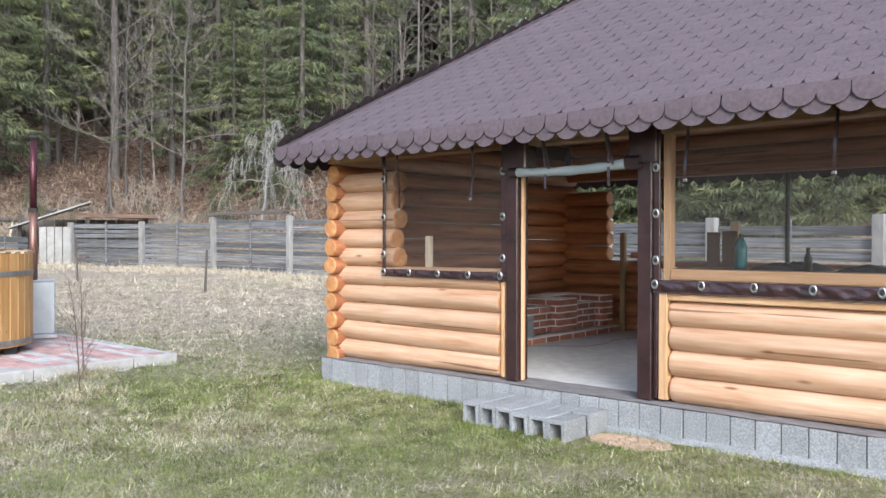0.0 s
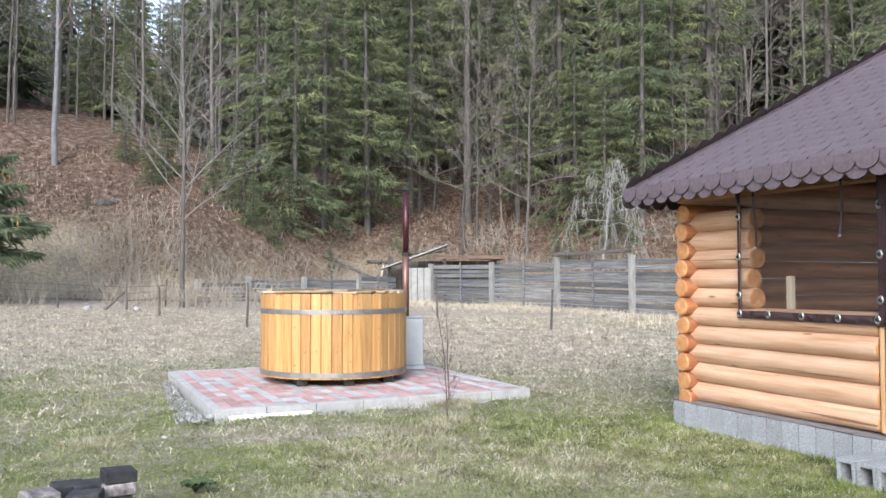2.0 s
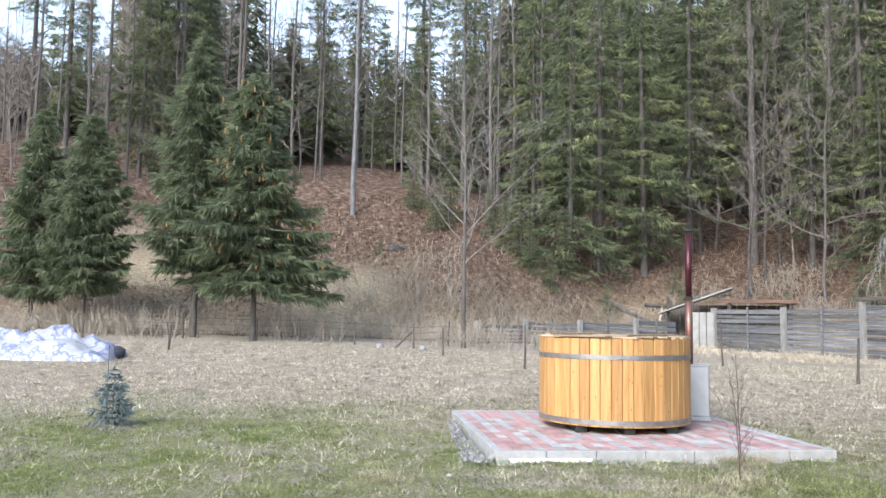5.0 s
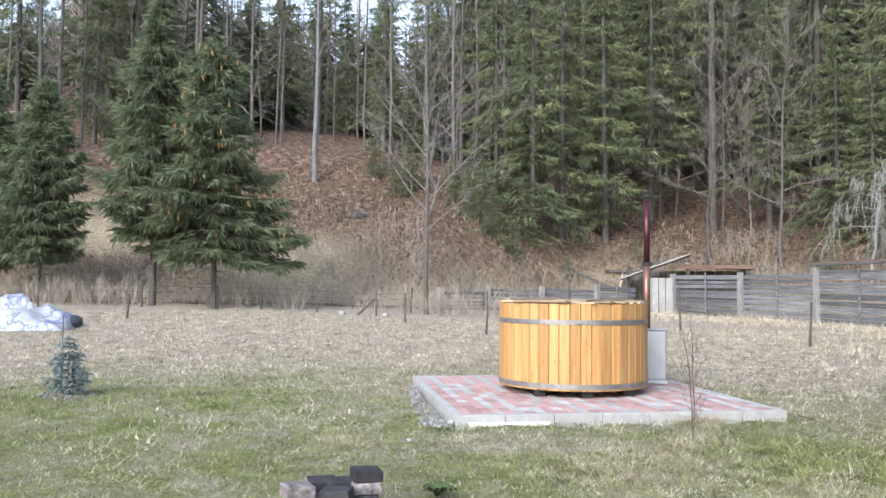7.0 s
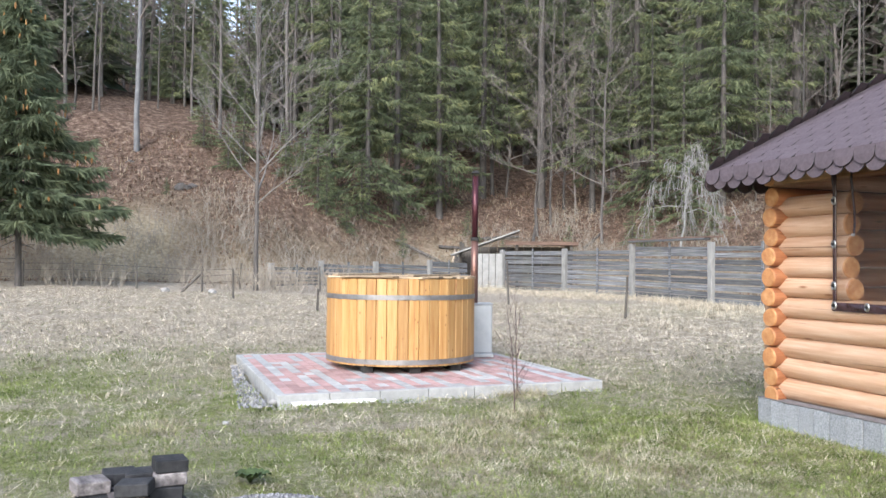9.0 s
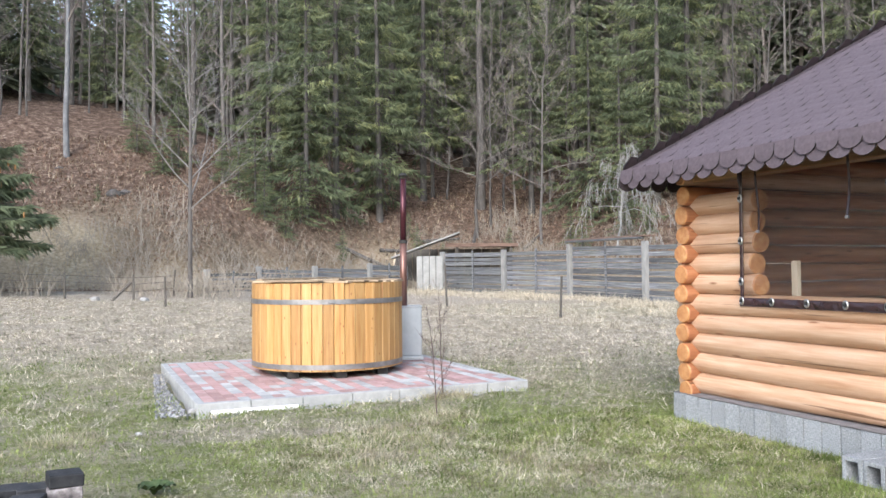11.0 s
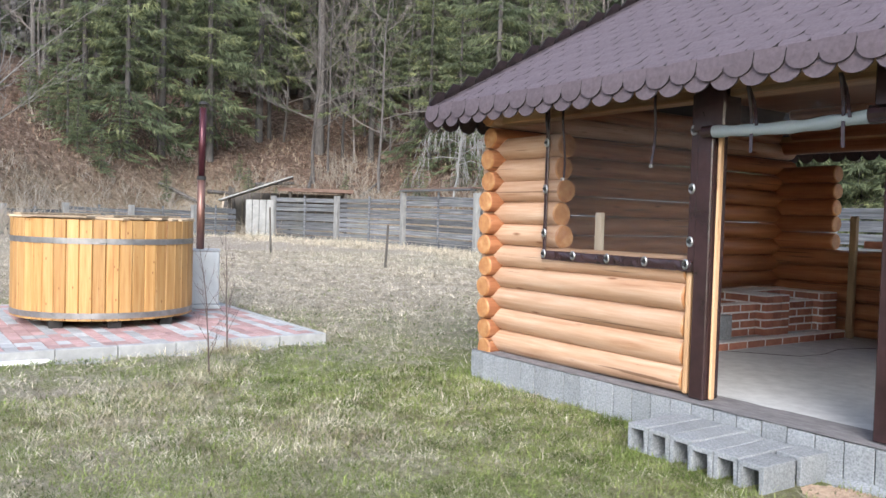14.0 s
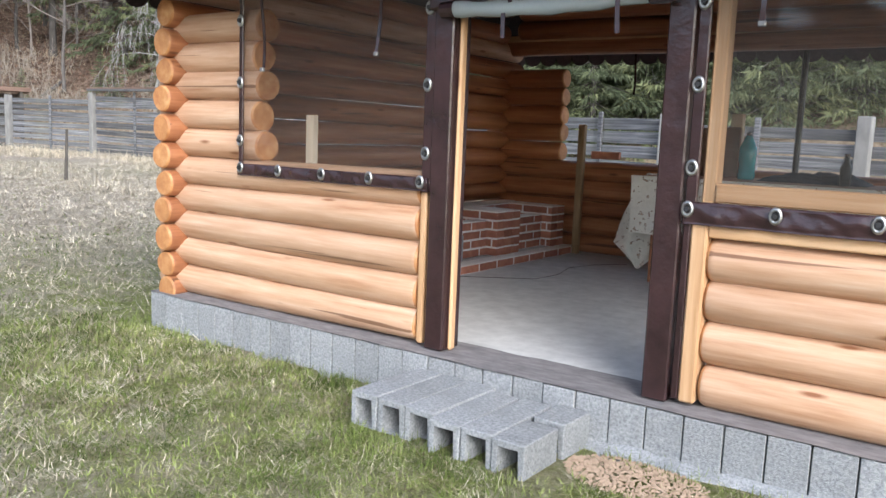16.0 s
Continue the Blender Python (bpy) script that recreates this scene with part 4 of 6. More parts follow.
for x, y, w, h, lab in ((2.12, 3.3, 0.13, 0.36, "short brown plank leaning on the table"), (2.28, 3.3, 0.15, 0.37, "brown plank leaning beside another on the table")):
    t = thing("plank_offcut", lab, "board", group="planks on the table")
    part("board", box(x, x + w, y, y + 0.03, TZ, TZ + h, 0.004), BROWNROOF, t)
t = thing("pale_offcut", "pale sawn timber offcut standing on the table", "board")
part("board", box(2.34, 2.43, 3.35, 3.4, TZ, TZ + 0.47, 0.004), PALEWOOD, t)
for x, z1, ln, lab in ((3.98, 1.42, 0.0, "slim grey stick leaning up from the table"), (4.2, 1.46, 0.06, "grey timber stick leaning up from the table")):
    t = thing("leaning_stick", lab, "stick", group="sticks by the table")
    part("stick", rod((x, 3.0, TZ), (x + ln, 3.05, z1), 0.016, 0.018, 8), DARKWOOD, t)
pole = thing("eave_pole", "thin black steel pole carrying the rear eave", "pole")
part("tube", rod((2.66, 4.08, 0.0), (2.66, 4.08, 2.0), 0.025, 0.025, 10), BLACKPLASTIC, pole)
strap(1.28, 1.62, 1.98, 0.0, 4.0, False)

cb = Soup()
cb.tube([Vector((x, y, FLOORZ + 0.006)) for x, y in ((0.99, 1.75), (1.25, 1.95), (1.45, 2.1), (1.47, 2.4), (1.38, 2.75), (1.45, 3.05), (1.62, 3.3))], [0.002] * 7, 5)
t = thing("floor_cable", "thin dark cable lying across the concrete floor", "cable")
child(new("cable", mesh_of("cable", cb.v, cb.f, DARKWOOD)), t)
# step of hollow blocks
step = thing("block_step", "doorstep of seven grey hollow concrete blocks on the grass", "step")


def hollow_block(w, d, h, t=0.024):
    s = Soup()
    o = [(-w / 2, 0), (w / 2, 0), (w / 2, h), (-w / 2, h)]
    i = [(-w / 2 + t, t), (w / 2 - t, t), (w / 2 - t * 1.1, h - t), (-w / 2 + t * 1.1, h - t)]
    depth = d * 0.8
    for y in (0.0, d):
        s.v += [(a, y, b) for a, b in o]
    s.v += [(a, 0.0, b) for a, b in i] + [(a * 0.9, depth, b * 0.94 + 0.008) for a, b in i]
    s.f += [(4, 5, 6, 7)[::-1], (3, 2, 6, 7), (0, 4, 5, 1), (0, 3, 7, 4), (1, 5, 6, 2)]
    for k in range(4):
        j = (k + 1) % 4
        s.f += [(k, j, 8 + j, 8 + k), (8 + k, 8 + j, 12 + j, 12 + k)]
    s.f.append((12, 13, 14, 15))
    bm = bmesh.new()
    me = mesh_of("block", s.v, s.f, BLOCK)
    bm.from_mesh(me)
    bmesh.ops.recalc_face_normals(bm, faces=bm.faces)
    bmesh.ops.bevel(bm, geom=[e for e in bm.edges if e.calc_length() > 0.09], offset=0.004, segments=1, affect="EDGES")
    bm.to_mesh(me)
    bm.free()
    return me


HB = hollow_block(0.138, 0.45, 0.165)
SR = random.Random(2)
HS, HT = hollow_block(0.138, 0.25, 0.165), hollow_block(0.138, 0.2, 0.165)
for k in range(6):
    child(new("block", HB if k < 5 else HS), step, pose(2.085 + 0.1425 * k, -0.455 + (0.0 if k < 3 else -0.03) + SR.uniform(-0.006, 0.006), -0.03 + SR.uniform(-0.004, 0.004) + (0.004 if k < 3 else -0.003), 0, SR.uniform(-0.8, 0.8), SR.uniform(-1.2, 1.2)))
child(new("block", HT), step, pose(2.812, -0.215, -0.026, 0, 0.5, -3))

# ---- hot tub on its paved pad ----
PA, PB, PC = Vector((-2.07, -3.55, 0)), Vector((-2.2, -0.19, 0)), Vector((-5.57, -3.41, 0))
pu, pv = (PB - PA).normalized(), (PC - PA).normalized()
PW, PD = (PB - PA).length, (PC - PA).length
PM = Matrix(((pu.x, pv.x, 0, PA.x), (pu.y, pv.y, 0, PA.y), (0, 0, 1, 0), (0, 0, 0, 1)))
pad = tagged(new("paved_pad"), "square pad of red and pale grey pavers with a concrete kerb", "pavement", kind="structure")
pad.matrix_basis = Matrix.Translation((0, 0, 0.04)) @ PM
part("bed", box(0.03, PW - 0.03, 0.03, PD - 0.03, -0.12, 0.012), SAND, pad)


def kerb_piece(length):
    me = bpy.data.meshes.new("kerb")
    bm = box(-length / 2 + 0.003, length / 2 - 0.003, 0, 0.08, -0.15, 0.03, 0.006)
    bm.to_mesh(me); bm.free()
    me.materials.append(KERB)
    return me


KL = PW / 7
KM = kerb_piece(KL)
for k in range(7):
    s = KL * (k + 0.5)
    child(new("kerb", KM), pad, pose(s, 0.0, 0, 0, 0, 0))
    child(new("kerb", KM), pad, pose(s, PD, 0, 0, 0, 180))
    if 0 < k:
        s2 = 0.08 + (PD - 0.16) / 6 * (k - 0.5)
        for xx, a in ((0.0, -90), (PW, 90)):
            ob = child(new("kerb", KM), pad, pose(xx, s2, 0, 0, 0, a))
            ob.scale.x = (PD - 0.16) / 6 / KL
t = thing("mortar_spill", "strip of pale dried mortar along the pad's kerb", "mortar")
ms = Soup()
for k in range(31):
    u = 0.12 + 2.9 * k / 30
    w = 0.06 + 0.07 * noise.noise(Vector((u * 2.3, 5, 1)))
    w = max(0.012, w * (1.3 if u < 0.9 else 0.6))
    for q, z in ((0.0, 0.0), (-w * 0.6, -0.003), (-w, -0.03)):
        p = PM @ Vector((u, q, z))
        ms.v.append((p.x, p.y, p.z + 0.004))
for k in range(30):
    for a in (0, 1):
        i = 3 * k + a
        ms.f.append((i, i + 1, i + 4, i + 3))
child(new("mortar", mesh_of("mortar", ms.v, ms.f, MORTAR)), t)

TC, TR, TB, TT = Vector((-3.97, -1.805, 0)), 0.876, 0.145, 1.1
tub = thing("wooden_hot_tub", "round pine-stave hot tub bound with two steel hoops", "hot tub", pose(TC.x, TC.y, 0))
NS = 46
sw = 2 * math.pi * TR / NS


def stave():
    s = Soup()
    h0, h1 = TB, TT
    out, inn = TR + 0.0, TR - 0.042
    a = math.pi / NS * 0.97
    ring = [(inn, -a), (out - 0.009, -a), (out, -a * 0.88), (out, a * 0.88), (out - 0.009, a), (inn, a)]
    for z in (h0, h1):
        for r, w in ring:
            s.v.append((r * math.cos(w), r * math.sin(w), z))
    n = len(ring)
    s.f = [(k, (k + 1) % n, (k + 1) % n + n, k + n) for k in range(n)] + [tuple(range(n))[::-1], tuple(range(n, 2 * n))]
    return mesh_of("stave", s.v, s.f, STAVE)


ST = stave()
for k in range(NS):
    child(new("stave", ST), tub, pose(0, 0, 0, 0, 0, 360 * k / NS))


def hoop(z0, z1):
    s = Soup()
    n = 96
    for r, z in ((TR + 0.001, z0), (TR + 0.005, z0), (TR + 0.005, z1), (TR + 0.001, z1)):
        for k in range(n):
            s.v.append((r * math.cos(2 * math.pi * k / n), r * math.sin(2 * math.pi * k / n), z))
    for a in range(3):
        for k in range(n):
            i, j = a * n + k, a * n + (k + 1) % n
            s.f.append((i, j, j + n, i + n))
    return mesh_of("hoop", s.v, s.f, HOOP, smooth=False)


for z in (0.165, 0.87):
    tagged(child(new("hoop", hoop(z, z + 0.055)), tub), "flat dull steel hoop")
VD = math.degrees(math.atan2(EY - TC.y, EX - TC.x))
part("hoop_lock", box(TR, TR + 0.02, -0.03, 0.03, 0.88, 0.915, 0.003), HOOP, tub, m=pose(0, 0, 0, 0, 0, VD + 4))
bm = bmesh.new()
bmesh.ops.create_cone(bm, cap_ends=True, segments=48, radius1=TR - 0.05, radius2=TR - 0.05, depth=0.05)
part("tub_floor", bm, STAVE, tub, m=pose(0, 0, TB + 0.06))
for k, y in enumerate((-0.5, 0.0, 0.5)):
    ln = math.sqrt(TR ** 2 - y * y) - 0.06
    part("support_beam", box(-ln, ln, y - 0.06, y + 0.06, 0.062, TB, 0.005), CHARBEAM, tub, m=pose(0, 0, 0, 0, 0, VD + 12))
lid = thing("tub_cover", "slatted pine cover boards lying on the tub rim", "tub cover", pose(TC.x, TC.y, TT, 0, 0, VD + 65))
LRR = random.Random(4)
for k in range(11):
    y = -0.8 + 0.16 * k
    ln = math.sqrt(max(0.02, (TR - 0.01) ** 2 - y * y))
    part("board", box(-ln, ln, y - 0.07, y + 0.07, 0.0, 0.02, 0.003), COVERWOOD, lid, m=pose(0, 0, LRR.uniform(0.001, 0.006), LRR.uniform(-1, 1), LRR.uniform(-0.3, 0.3), LRR.uniform(-1, 1)))
for x in (-0.5, 0.45):
    part("batten", box(x - 0.04, x + 0.04, -0.7, 0.7, 0.028, 0.05, 0.003), COVERWOOD, lid)

stove = thing("tub_stove", "grey sheet-metal tub stove with a stained flue pipe", "stove", pose(-4.65, -0.6, 0.068, 0, 0, VD))
part("body", box(-0.2, 0.2, -0.3, 0.24, 0.05, 0.68, 0.012), GREYMETAL, stove)
part("base", box(-0.22, 0.22, -0.32, 0.26, 0.0, 0.05, 0.006), GREYMETAL, stove)
part("lid", box(-0.21, 0.21, -0.31, 0.25, 0.68, 0.695, 0.004), GREYMETAL, stove)
flue = part("flue_pipe", rod((0, 0.02, 0.69), (0, 0.02, 1.55), 0.047, 0.047, 18), RUSTPIPE, stove, "rust-brown flue pipe", smooth=True)
part("flue_upper", rod((0, 0.02, 1.53), (0, 0.025, 2.37), 0.042, 0.042, 18), material("dark_red_flue", [(0.3, (0.04, 0.012, 0.018)), (0.7, (0.1, 0.03, 0.036))], (9, 9, 1.5), rough=0.25, metal=0.5), stove, "dark red flue pipe", smooth=True)
part("joint_ring", rod((0, 0.02, 1.515), (0, 0.02, 1.56), 0.054, 0.054, 18), CHARBEAM, stove)
part("rain_cap", rod((0, 0.025, 2.41), (0, 0.025, 2.445), 0.062, 0.03, 16), CHARBEAM, stove)
for a in (0, 120, 240):
    part("cap_bracket", rod((0.04 * math.cos(radians(a)), 0.025 + 0.04 * math.sin(radians(a)), 2.35), (0.05 * math.cos(radians(a)), 0.025 + 0.05 * math.sin(radians(a)), 2.415), 0.004, 0.004, 6), CHARBEAM, stove)

# ---- fences ----
FR = random.Random(12)


def board_fence(pts, hts, rows, label, posts=True):
    """Horizontal plank fence between concrete posts from point to point."""
    f = thing("plank_fence", label, "fence", group="plank fences")
    for k in range(len(pts) - 1):
        a, b = Vector((*pts[k], 0)), Vector((*pts[k + 1], 0))
        d = b - a
        ang = math.degrees(math.atan2(d.y, d.x))
        za, zb = flat(a.x, a.y), flat(b.x, b.y)
        h = hts[k]
        ph = h / rows
        for r in range(rows):
            x0, x1 = FR.uniform(-0.05, 0.02), d.length + FR.uniform(-0.02, 0.05)
            me = bpy.data.meshes.new("plank")
            bm = box(x0, x1, -0.015, 0.015, 0.008, ph - FR.uniform(0.012, 0.06), 0.004)
            bm.to_mesh(me); bm.free()
            me.materials.append(FENCE)
            tilt = math.degrees(math.atan2(zb - za, d.length)) + FR.uniform(-0.5, 0.5)
            child(new("plank", me), f, pose(a.x, a.y, za + ph * r - 0.02, 0, -tilt, ang) @ pose(0, FR.uniform(-0.012, 0.012) + 0.07, 0))
        mid = (a + b) / 2
        part("batten", box(-0.04, 0.04, -0.02, 0.02, -0.1, h + 0.05, 0.004), FENCE, f, m=pose(mid.x, mid.y, (za + zb) / 2, 0, FR.uniform(-1, 1), ang) @ pose(0, 0.02, 0))
        if posts:
            part("post", box(-0.09, 0.09, -0.08, 0.08, -0.2, h + FR.uniform(0.0, 0.1), 0.012), FPOST, f, m=pose(a.x, a.y, za, 0, FR.uniform(-1, 1), ang))
    return f


board_fence([(-26.6, 8.7), (-25.2, 9.15), (-22.0, 10.25), (-18.6, 11.0), (-14.6, 11.1), (-10.5, 11.2), (-6.5, 11.0), (-3.0, 10.2)], [1.35, 1.6, 1.62, 1.78, 1.75, 1.75, 1.75], 9, "tall weathered grey plank fence between concrete posts")
board_fence([(-3.0, 10.2), (-0.4, 9.3), (2.4, 8.9), (5.2, 8.5), (8.0, 8.1), (11.0, 7.8)], [1.55, 1.5, 1.5, 1.5, 1.5], 7, "grey plank fence behind the pavilion")
board_fence([(-22.6, -0.6), (-24.0, 1.4), (-24.6, 3.6), (-25.2, 6.0), (-26.2, 8.0)], [0.7, 0.85, 0.95, 1.1], 5, "low weathered grey plank fence at the bank")
top = thing("roof_plank", "pale boards capping one fence bay", "board")
part("board", box(0, 3.9, -0.12, 0.12, 0, 0.06, 0.006), FENCE, top, m=pose(-18.7, 11.0, flat(-18.6, 11) + 1.84, 0, 0, 1.5))
part("board", box(-0.2, 4.3, 0.0, 0.25, 0.065, 0.11, 0.006), BROWNROOF, top, m=pose(-18.7, 11.0, flat(-18.6, 11) + 1.84, 0, 0, 1.5))

shed = thing("lean_to_shed", "small open shed with slanted slate and brown board roofs", "shed", pose(-27.3, 10.0, 0.3, 0, 0, 65))
part("roof_sheet", box(-1.6, 1.5, -0.9, 0.9, -0.03, 0.03, 0.005), ROOFSHEET, shed, "pale slanted roof sheet", m=pose(-0.6, -0.3, 1.95, 0, -20, 0))
part("roof_boards", box(0.2, 3.2, -0.8, 1.2, 1.95, 2.03, 0.01), BROWNROOF, shed, "brown board roof", m=pose(0, 0, 0, 0, 2, 0))
part("fascia", box(0.2, 3.3, -0.86, -0.8, 1.85, 2.0, 0.01), BROWNROOF, shed)
for x in (-1.7, 0.7, 3.0):
    part("post", box(x - 0.06, x + 0.06, -0.75, -0.63, 0, 1.98, 0.01), DARKWOOD, shed)
    part("post", box(x - 0.06, x + 0.06, 0.9, 1.02, 0, 1.98, 0.01), DARKWOOD, shed)
for k in range(12):
    part("wall_board", box(-1.7 + 0.39 * k, -1.33 + 0.39 * k, 1.0, 1.04, 0, 1.8, 0.004), DARKWOOD, shed)
gate = thing("pale_gate", "pale vertical-board gate in the fence", "gate", pose(-25.6, 8.75, 0.25, 0, 0, 40))
for k in range(4):
    part("board", box(0.3 * k - 0.6, 0.3 * k - 0.33, -0.06, -0.03, 0.05, 1.5, 0.004), ROOFSHEET, gate)

# stakes and a wire fence
STK = random.Random(6)
for x, y, h in ((-10.18, 5.31, 0.93), (-15.39, 4.89, 1.2), (-12.85, -1.0, 0.5), (-15.94, -2.52, 0.75), (-18.05, -3.14, 0.72), (-18.57, -4.82, 0.7), (-19.03, -6.45, 0.7), (-19.18, -7.7, 0.7), (-15.08, -9.33, 0.6), (-16.5, -11.8, 0.7), (-19.6, -9.9, 0.75), (-20.3, 0.6, 0.8), (-20.2, -1.9, 0.8)):
    t = thing("fence_stake", "thin dark weathered fence stake in the meadow", "stake", pose(x, y, flat(x, y) - 0.05, STK.uniform(-3, 3), STK.uniform(-3, 3), STK.uniform(0, 90)), group="fence stakes")
    part("stake", rod((0, 0, 0), (0.01, 0, h + 0.05), 0.03, 0.024, 7), DARKWOOD, t)
t = thing("brace_stake", "leaning grey brace beside a fence stake", "stake")
part("stake", rod((-18.0, -3.7, flat(-18, -3.7)), (-18.05, -3.2, flat(-18, -3.2) + 0.5), 0.04, 0.035, 7), DARKWOOD, t)
for k, (zz) in enumerate((0.25, 0.45, 0.62)):
    wpts = [(-20.2, -1.9), (-18.05, -3.14), (-18.57, -4.82), (-19.03, -6.45), (-19.18, -7.7), (-19.6, -9.9), (-20.5, -12.0)]
    w = Soup()
    w.tube([Vector((x, y, flat(x, y) + zz)) for x, y in wpts], [0.006] * 7, 4)
    t = thing("fence_wire", "thin sagging wire between stakes", "wire", group="fence wires")
    child(new("wire", mesh_of("wire", w.v, w.f, DARKWOOD)), t)

# ---- trees ----
def spruce_parts(h, rad, seed, whorls, per, sprays, bare=0.1, droop=0.35, cones=0, spray=0.42, lop=0.3, lean=0.02):
    """Trunk with its boughs, and a crown of many narrow hanging sprays along every bough."""
    rng = random.Random(seed)
    uni = rng.uniform
    trunk, crown, cone = Soup(), Soup(), []
    lx, ly = uni(-lean, lean), uni(-lean, lean)
    trunk.tube([Vector((0, 0, -0.3))] + [Vector((lx * h * f, ly * h * f, h * f)) for f in (0.05, 0.3, 0.6, 0.85, 1.0)],
               [0.0125 * h, 0.0105 * h, 0.0085 * h, 0.006 * h, 0.003 * h, 0.001 * h], 7)
    for k in range(int(bare * 40)):
        z, az, ln = h * bare * uni(0.25, 1.0), uni(0, 6.283), rad * uni(0.12, 0.45)
        o = Vector((lx * z, ly * z, z))
        trunk.tube([o, o + Vector((math.cos(az), math.sin(az), uni(-0.5, 0.1))) * ln], [0.018, 0.006], 3)
    for w in range(whorls):
        f = min(0.99, max(bare * 0.8, bare + (1 - bare) * ((w + uni(-0.4, 0.4)) / whorls)))
        z = h * f
        g = (1 - f) / (1 - bare)
        reach = rad * (g ** 0.75) * (0.5 + 0.5 * min(1, (f - bare) * 7 + 0.3)) + 0.035 * rad
        k0 = rng.random() * 6.28
        for k in range(per):
            if rng.random() < 0.07 + 0.22 * lop:
                continue
            az = k0 + 6.283 * k / per + uni(-0.35, 0.35)
            d = Vector((math.cos(az), math.sin(az), 0))
            ln = reach * (1 + lop * 1.6 * noise.noise(Vector((d.x * 1.3, d.y * 1.3, f * 5 + seed)))) * uni(0.65, 1.15)
            side = Vector((-d.y, d.x, 0))
            c = Vector((lx * z, ly * z, z))
            up = 0.35 * f - droop * (1 - f) + uni(-0.12, 0.12)

            def on(q):
                return c + d * (ln * q) + Vector((0, 0, ln * (up * q - 0.3 * q * q + 0.26 * q ** 4)))
            trunk.tube([c, on(0.45), on(0.92)], [0.009 + 0.007 * ln, 0.007 + 0.003 * ln, 0.004], 3)
            for s in range(max(5, int(sprays * (0.12 + 0.88 * ln / rad)))):
                q = 0.12 + 0.88 * rng.random() ** 0.75
                wid = ln * (0.34 * (1.0 - q) + 0.05) + 0.05
                off = uni(-1, 1)
                o = on(q) + side * (off * wid) + Vector((0, 0, -0.25 * abs(off) * wid))
                e = d * uni(0.15, 0.9) + side * (off * uni(0.1, 0.9)) + Vector((0, 0, uni(-1.1, 0.12)))
                e.normalize()
                sl = spray * uni(0.5, 1.35) * (0.6 + 0.4 * min(1.0, ln / rad + 0.25))
                a = uni(0, 6.283)
                b = e.cross(Vector((math.cos(a), math.sin(a), uni(-0.4, 0.4)))).normalized() * (sl * uni(0.07, 0.13))
                crown.tri(o + b, o - b, o + e * sl)
                if cones and f > 0.3 and q > 0.6 and rng.random() < cones:
                    cone.append(o + e * sl * 0.6)
    top = Vector((lx * h, ly * h, h))
    for k in range(26):
        a, dn = uni(0, 6.283), uni(0.0, 0.06) * h
        o = top - Vector((0, 0, dn))
        e = Vector((math.cos(a), math.sin(a), 0.9)) * (0.03 * rad + 0.22 * dn)
        b = Vector((-math.sin(a), math.cos(a), 0)) * 0.022 * rad
        crown.quad(o - b * 0.4, o + e * 0.5 + b, o + e, o + e * 0.5 - b)
    return trunk, crown, cone


cs = Soup()
cs.tube([Vector((0, 0, -0.16)), Vector((0, 0, -0.1)), Vector((0, 0, 0))], [0.012, 0.03, 0.016], 6)
CONE = mesh_of("cone", cs.v, cs.f, CONES, smooth=True)


def spruce(name, label, m, h, rad, seed, whorls, per, sprays, bare, droop, mat, cones=0, group="", bark=BARK, **kw):
    t, c, co = spruce_parts(h, rad, seed, whorls, per, sprays, bare, droop, cones, **kw)
    ob = thing(name, label, "tree", m, group)
    child(new("trunk", mesh_of("trunk", t.v, t.f, bark, smooth=True)), ob)
    child(new("crown", mesh_of("crown", c.v, c.f, mat)), ob)
    for p in co:
        child(new("cone", CONE), ob, Matrix.Translation(p))
    return ob


